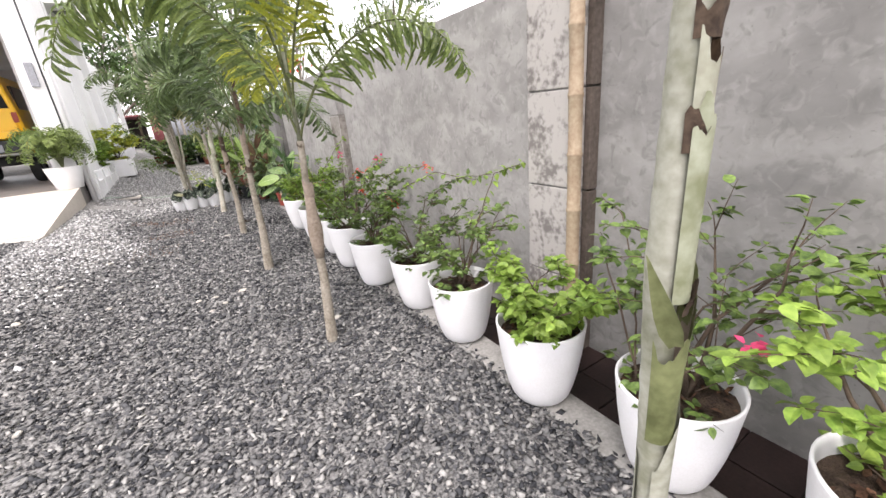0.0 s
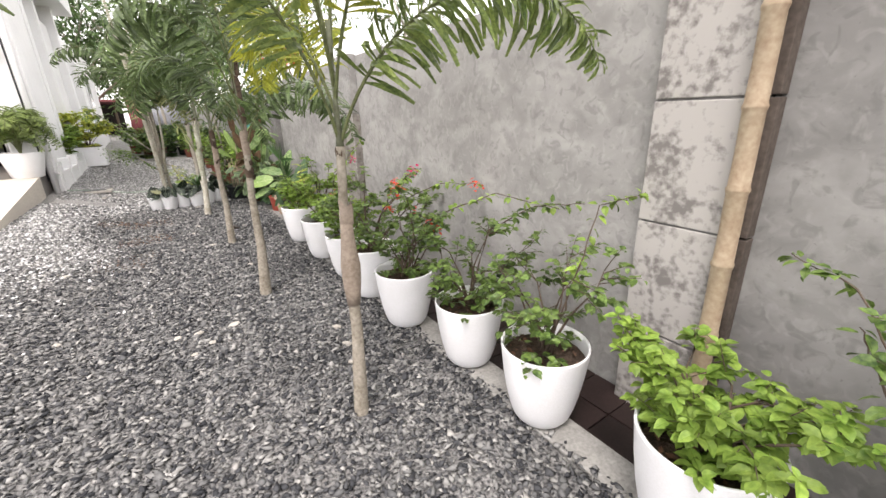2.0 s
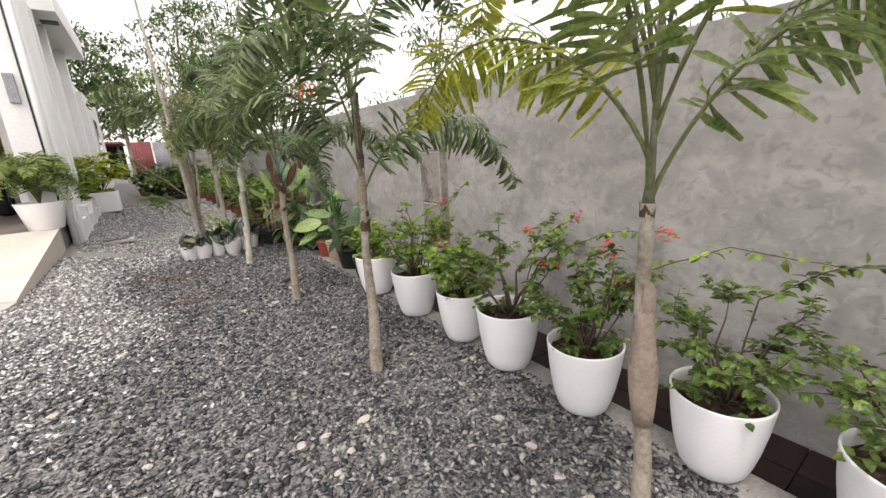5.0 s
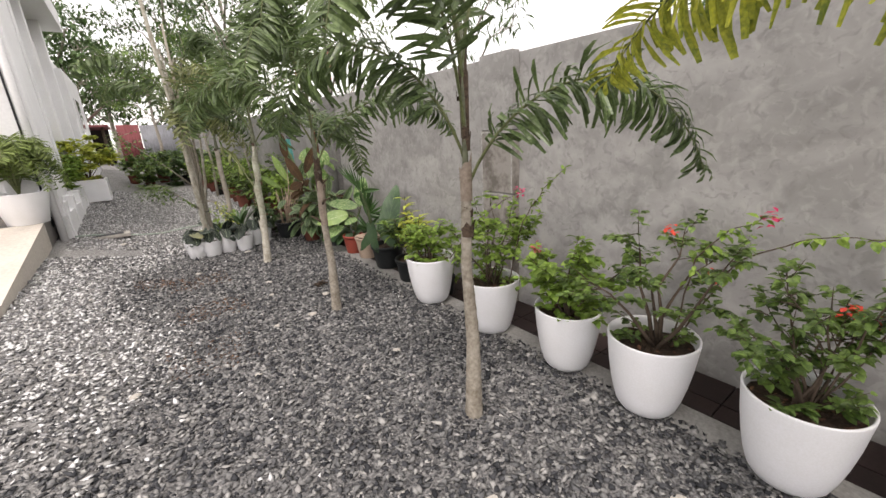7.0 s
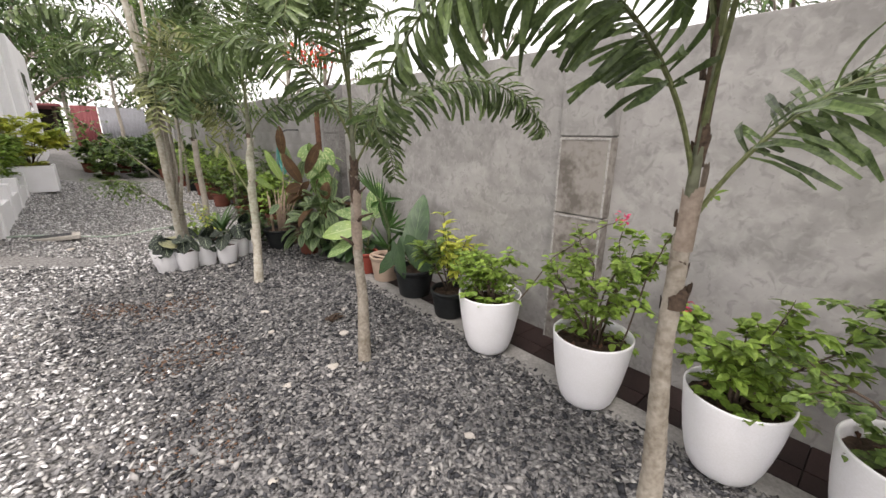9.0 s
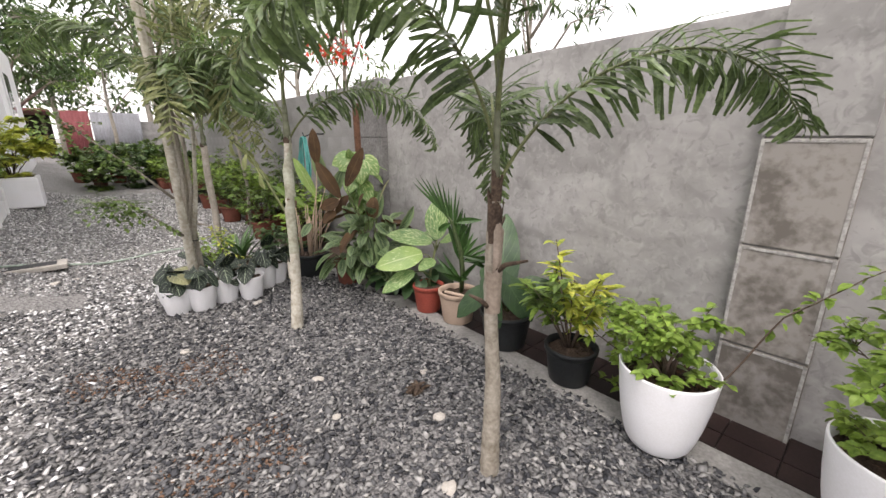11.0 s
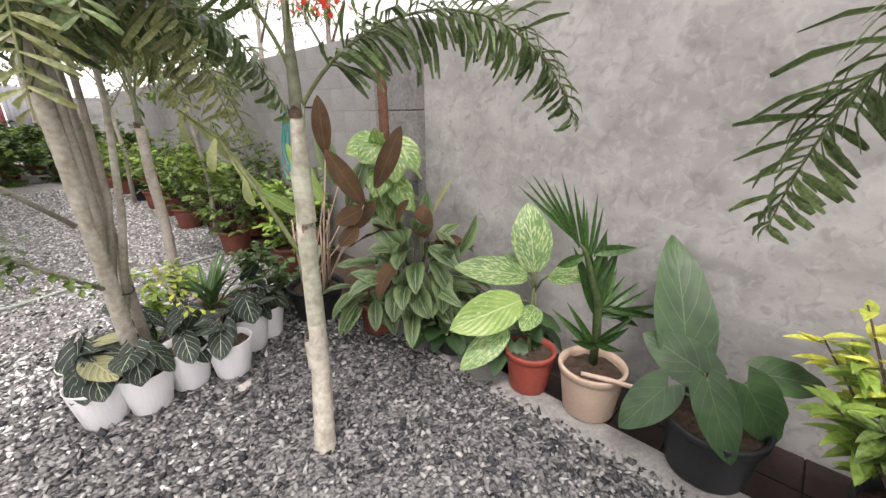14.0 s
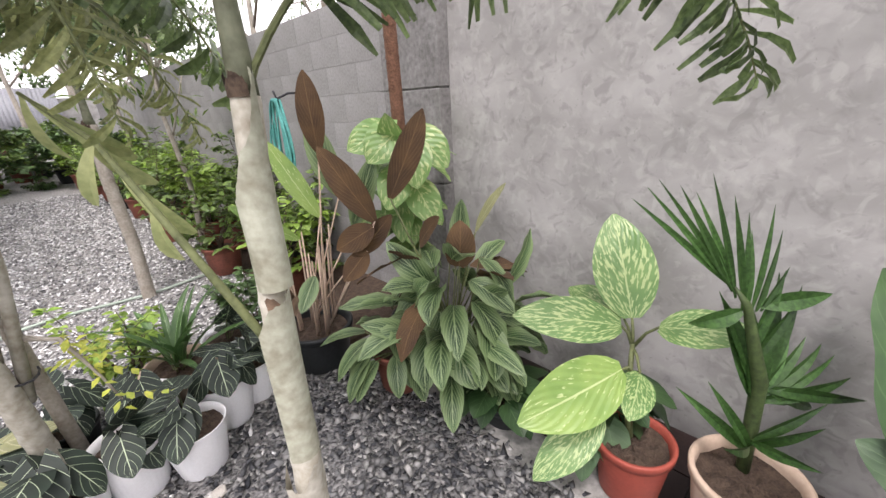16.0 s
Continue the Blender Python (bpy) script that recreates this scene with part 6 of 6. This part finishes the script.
# ---- far rows of terracotta pots ----
FAR = [(1.26, 12.3, 0), (1.02, 12.75, 1), (1.35, 12.95, 2), (1.05, 13.5, 0), (0.98, 14.1, 1), (0.92, 14.8, 2), (0.86, 15.5, 0), (0.78, 16.2, 1), (0.66, 17.0, 0), (0.5, 17.8, 2), (1.5, 11.9, 1), (1.5, 13.7, 0), (1.45, 14.6, 2), (1.4, 15.6, 1), (1.3, 16.6, 0), (-0.1, 18.6, 0), (-0.5, 18.2, 1), (0.2, 18.9, 2), (-0.85, 18.7, 0), (1.55, 11.1, 2), (1.3, 10.5, 0), (1.1, 11.4, 1)]
for i, (x, y, kd) in enumerate(FAR):
    rng = random.Random(500 + i)
    z = float(ground_z(x, y)) if x < 1.19 else max(0.03, float(ground_z(x, y)))
    small_pot("terracotta_pot" if kd != 2 else "black_pot", (x, y, z), 0.16, 0.26, M_OLDTERRA if kd != 2 else M_BLACKPOT, rng, "brick-red plastic pot in the far row" if kd != 2 else "black nursery pot in the far row", "pots in the far row")
    bush((x, y, z + 0.22), rng, "potted_shrub", ("light green leafy shrub in a red pot", "mid-green leafy shrub in a red pot", "light green shrub in a black pot")[kd], "shrub", rng.uniform(0.30, 0.42), rng.uniform(0.45, 0.8), 230, 0.10, (M_LIME, M_LEAF, M_LIME)[kd], 7, group="shrubs in the far row", wid=rng.choice((0.3, 0.5, 0.65)))
for x, y in ((-0.55, 17.4), (0.1, 17.5), (0.7, 18.2), (1.6, 18.5), (-0.2, 19.5), (1.0, 20.0)):
    rng = random.Random(int(x * 100 + y * 7))
    bush((x, y, float(ground_z(x, y))), rng, "hedge_shrub", "dense green shrub at the far end of the path", "shrub", 0.55, 0.95, 900, 0.12, rng.choice((M_LEAF, M_DLEAF)), 9, group="shrubs in the far row")
for x, y, hh in ((1.75, 10.9, 0.9), (1.8, 12.1, 1.2), (1.75, 13.4, 1.0), (1.7, 15.0, 1.3)):
    rng = random.Random(int(y * 31))
    bush((x, y, 0.02), rng, "wall_shrub", "tall leafy shrub against the block wall", "shrub", 0.45, hh, 620, 0.11, rng.choice((M_LEAF, M_LIME, M_LIME)), 8, group="shrubs along the block wall", wid=0.4)


# ---- trees behind ----
def tree(at, height, spread, seed, label, leaves=2600, size=0.16, mat=None, trunk=0.12, bare=0.45, wid=0.45, limbs=8, clump=0.5):
    rng = random.Random(seed)
    t = thing("tree", at, label, "tree", "trees in the background")
    V, F = tube_data([(0, 0, -0.4), (0.05, 0, height * bare * 0.5), (0, 0.08, height * bare), (0.1, 0.1, height * 0.8)], [trunk, trunk * 0.8, trunk * 0.65, trunk * 0.25], 10)
    ends = []
    for k in range(limbs):
        a = k * 2.4 + rng.uniform(-.4, .4)
        z0 = height * (bare + (0.9 - bare) * k / limbs) * 0.85
        r = spread * (1.0 - 0.4 * k / limbs) * rng.uniform(0.7, 1.1)
        st = Vector((0.03, 0.05, z0))
        e = Vector((math.cos(a) * r, math.sin(a) * r, z0 + height * rng.uniform(0.05, 0.25)))
        mid = st.lerp(e, 0.5) + Vector((0, 0, 0.15 * height * 0.5))
        v, f = tube_data([st, mid, e], [trunk * 0.4, trunk * 0.22, trunk * 0.06], 6, len(V))
        V += v
        F += f
        for m in range(5):
            q0 = st.lerp(mid, rng.random()) if m < 1 else mid.lerp(e, rng.random())
            e2 = q0 + Vector((rng.uniform(-1, 1), rng.uniform(-1, 1), rng.uniform(-0.2, 0.8))).normalized() * spread * 0.4
            v, f = tube_data([q0, e2], [trunk * 0.12, trunk * 0.03], 4, len(V))
            V += v
            F += f
            ends += [e2, q0.lerp(e2, 0.6)]
        ends.append(e)
    part("trunk", mesh_of("trunk", V, F, M_GREYBARK, True), t)
    V, F = [], []
    for k in range(leaves):
        c = rng.choice(ends)
        q0 = c + Vector((rng.gauss(0, 1), rng.gauss(0, 1), rng.gauss(0, 0.6))) * clump * spread * 0.22
        d = Vector((rng.uniform(-1, 1), rng.uniform(-1, 1), rng.uniform(-.8, .4)))
        L = size * rng.uniform(0.6, 1.3)
        add_leaf(V, F, q0, d, Vector((rng.uniform(-.5, .5), rng.uniform(-.5, .5), 1)), L, L * wid, bend=0.6, seg=2, fold=0.2)
    part("crown", mesh_of("crown", V, F, mat or M_DLEAF), t, kind="stuff")
    return t


tree((-2.4, 27.5, 0.6), 6.2, 2.6, 1, "broad green garden tree behind the shed", 3600, 0.24, M_DLEAF, 0.16, 0.35, limbs=11)
tree((1.6, 26.0, 0.6), 8.5, 2.2, 2, "tall thin tree with sparse dark foliage", 2600, 0.2, M_DLEAF, 0.13, 0.4, limbs=12)
tree((0.2, 22.8, 0.6), 5.0, 1.4, 3, "slender light green tree by the gate", 1500, 0.15, M_LEAF, 0.07, 0.4)
tree((3.2, 22.0, 0.0), 8.5, 2.0, 4, "tall feathery tree beyond the wall", 2400, 0.18, M_DLEAF, 0.12, 0.35, limbs=12)
tree((4.2, 17.0, 0.0), 7.0, 1.8, 5, "thin tree with narrow leaves beyond the wall", 1500, 0.2, M_LEAF, 0.09, 0.4, wid=0.2)
tree((3.4, 12.8, 0.0), 5.6, 1.5, 6, "thin tree with red flowers beyond the wall", 1100, 0.2, M_LEAF, 0.07, 0.4, wid=0.25)
tree((5.0, 9.6, 0.0), 5.0, 1.4, 7, "narrow-leaved tree beyond the wall", 900, 0.2, M_DLEAF, 0.07, 0.42, wid=0.2)
tree((6.2, 5.4, 0.0), 5.2, 1.3, 8, "sparse young tree beyond the wall", 700, 0.22, M_DLEAF, 0.06, 0.45, wid=0.2)
tree((-1.3, 33.0, 0.6), 7.0, 3.0, 9, "broad distant green garden tree", 2600, 0.3, M_DLEAF, 0.16, 0.3)
tree((4.5, 32.0, 0.3), 8.0, 3.2, 12, "dense distant dark green tree", 3000, 0.3, M_DLEAF, 0.16, 0.3)
tree((0.75, 14.6, 0.2), 4.2, 1.0, 13, "slim young tree in the far pot row", 1100, 0.12, M_LEAF, 0.035, 0.4, wid=0.35)
tree((1.4, 16.8, 0.3), 4.6, 1.1, 14, "slim dark-leaved young tree in the far row", 1200, 0.13, M_DLEAF, 0.04, 0.35, wid=0.35)
tree((1.1, 12.1, 0.1), 3.4, 0.8, 15, "slim young tree with drooping narrow leaves", 800, 0.13, M_LEAF, 0.03, 0.4, wid=0.25)
q = thing("red_blossom", (3.0, 12.4, 3.0), "cluster of orange-red blossom over the wall", "blossom")
V, F = [], []
for k in range(120):
    add_leaf(V, F, Vector((R.gauss(0, .25), R.gauss(0, .2), R.gauss(0, .1))), Vector((R.uniform(-1, 1), R.uniform(-1, 1), R.uniform(-1, 1))), Vector((0, 0, 1)), 0.1, 0.06, seg=2)
part("petals", mesh_of("petals", V, F, M_PETAL), q, kind="stuff")

# ---- loose stones ----


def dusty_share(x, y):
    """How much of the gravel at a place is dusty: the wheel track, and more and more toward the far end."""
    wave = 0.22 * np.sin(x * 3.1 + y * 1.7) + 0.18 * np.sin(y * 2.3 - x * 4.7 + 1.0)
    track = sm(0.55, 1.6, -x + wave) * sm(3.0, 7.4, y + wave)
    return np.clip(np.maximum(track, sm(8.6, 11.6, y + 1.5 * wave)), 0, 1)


def stones(name, count, x0, x1, y0, y1, s0, s1, seed, label, mat, dusty=None):
    g = np.random.default_rng(seed)
    x, y = g.uniform(x0, x1, count), g.uniform(y0, y1, count)
    keep = (x < 1.25) & ~((x < -1.9) & (y > 7.45 + 0.4 * (-1.9 - x) - 0.05)) & ~((x < -1.72) & (y > 10.7))
    if dusty is not None:
        keep &= (np.random.default_rng(seed + 50).random(count) < dusty_share(x, y)) == dusty
    x, y = x[keep], y[keep]
    n = len(x)
    size = g.uniform(s0, s1, n) * np.where(g.random(n) < 0.03, 1.4, 1.0)
    base = np.array([(1, 0.1, 0), (0.15, 1, 0.1), (-1, -0.1, 0), (-0.1, -1, 0.05), (0.2, 0.1, 1), (0, -0.1, -1)], dtype=float)
    faces = np.array([(0, 1, 4), (1, 2, 4), (2, 3, 4), (3, 0, 4), (1, 0, 5), (2, 1, 5), (3, 2, 5), (0, 3, 5)])
    P = base[None] * g.uniform(0.55, 1.25, (n, 6, 1)) + g.uniform(-0.25, 0.25, (n, 6, 3))
    P *= (size[:, None] * 0.5)[:, None, :] * np.stack([g.uniform(0.8, 1.5, n), g.uniform(0.55, 1.0, n), g.uniform(0.22, 0.5, n)], 1)[:, None, :]
    a, b = g.uniform(0, 6.283, n), g.normal(0, 0.45, n)
    cb, sb = np.cos(b)[:, None], np.sin(b)[:, None]
    X, Y, Z = P[..., 0], P[..., 1], P[..., 2]
    X, Z = X * cb - Z * sb, X * sb + Z * cb
    ca, sa = np.cos(a)[:, None], np.sin(a)[:, None]
    X, Y = X * ca - Y * sa, X * sa + Y * ca
    zz = 0.25 * sm(0.5, 2.0, -x) + 0.045 * np.clip(y - 10, 0, 14) + g.uniform(-0.004, 0.012, n)
    co = np.stack([X + x[:, None], Y + y[:, None], Z + zz[:, None]], 2).reshape(-1, 3)
    me = bpy.data.meshes.new(name)
    nf = n * 8
    me.vertices.add(n * 6)
    me.vertices.foreach_set("co", co.astype(np.float32).ravel())
    me.loops.add(nf * 3)
    me.loops.foreach_set("vertex_index", (faces[None] + (np.arange(n) * 6)[:, None, None]).astype(np.int32).ravel())
    me.polygons.add(nf)
    me.polygons.foreach_set("loop_start", np.arange(nf, dtype=np.int32) * 3)
    me.update(calc_edges=True)
    me.validate()
    me.materials.append(mat)
    tagged(new(name, me), label, "gravel", kind="stuff")


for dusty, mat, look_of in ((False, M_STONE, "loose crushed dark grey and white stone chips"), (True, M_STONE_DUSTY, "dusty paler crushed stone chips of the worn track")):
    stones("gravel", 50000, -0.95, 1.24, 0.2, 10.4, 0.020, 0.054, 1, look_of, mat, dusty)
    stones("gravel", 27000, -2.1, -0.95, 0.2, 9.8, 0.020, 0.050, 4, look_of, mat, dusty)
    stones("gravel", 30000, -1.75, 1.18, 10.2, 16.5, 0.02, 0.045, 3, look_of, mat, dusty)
stones("gravel", 22000, -3.8, -2.1, 1.0, 8.2, 0.02, 0.05, 2, "loose crushed grey stone chips beside the ramp", M_STONE)
stones("gravel", 30000, -3.8, 1.24, -3.0, 0.2, 0.022, 0.056, 6, "loose crushed dark grey and white stone chips", M_STONE)
M_LITTER = material("brown_litter", (0.20, 0.125, 0.085), 0.95, dark=(0.10, 0.06, 0.04), scale=12, fine=70, island=0.4)
stones("leaf_litter", 420, -0.75, -0.15, 6.9, 7.35, 0.012, 0.03, 21, "dry brown leaf litter scattered on the gravel", M_LITTER)
stones("leaf_litter", 700, -0.75, -0.15, 7.9, 8.4, 0.010, 0.028, 23, "dry brown leaf litter scattered on the gravel", M_LITTER)
stones("leaf_litter", 400, -1.05, -0.7, 8.1, 8.5, 0.010, 0.028, 24, "dry brown leaf litter scattered on the gravel", M_LITTER)
stones("leaf_litter", 300, -0.9, -0.3, 5.9, 6.5, 0.012, 0.028, 22, "dry brown leaf litter scattered on the gravel", M_LITTER)
rs = random.Random(9)
pale = []
for k in range(34):
    x, y = rs.uniform(-1.6, 1.0), rs.uniform(2.5, 11)
    bm = bmesh.new()
    bmesh.ops.create_icosphere(bm, subdivisions=2, radius=1)
    for v in bm.verts:
        v.co *= 1 + noise.noise(v.co * 1.3 + Vector((k, 0, 0))) * 0.35
        v.co = Vector((v.co.x * 1.0, v.co.y * 0.75, v.co.z * 0.35))
    me = bpy.data.meshes.new("flat_stone")
    bm.to_mesh(me)
    bm.free()
    me.materials.append(M_PALE_STONE)
    s = rs.uniform(0.022, 0.045)
    ob = new("flat_stone", me)
    ob.matrix_basis = pose(x, y, float(ground_z(x, y)) + 0.008, rs.uniform(-8, 8), rs.uniform(-8, 8), rs.uniform(0, 360)) @ Matrix.Scale(s, 4)
    tagged(ob, "flat pale stone lying on the dark gravel", "stone", "pale stones on the gravel")
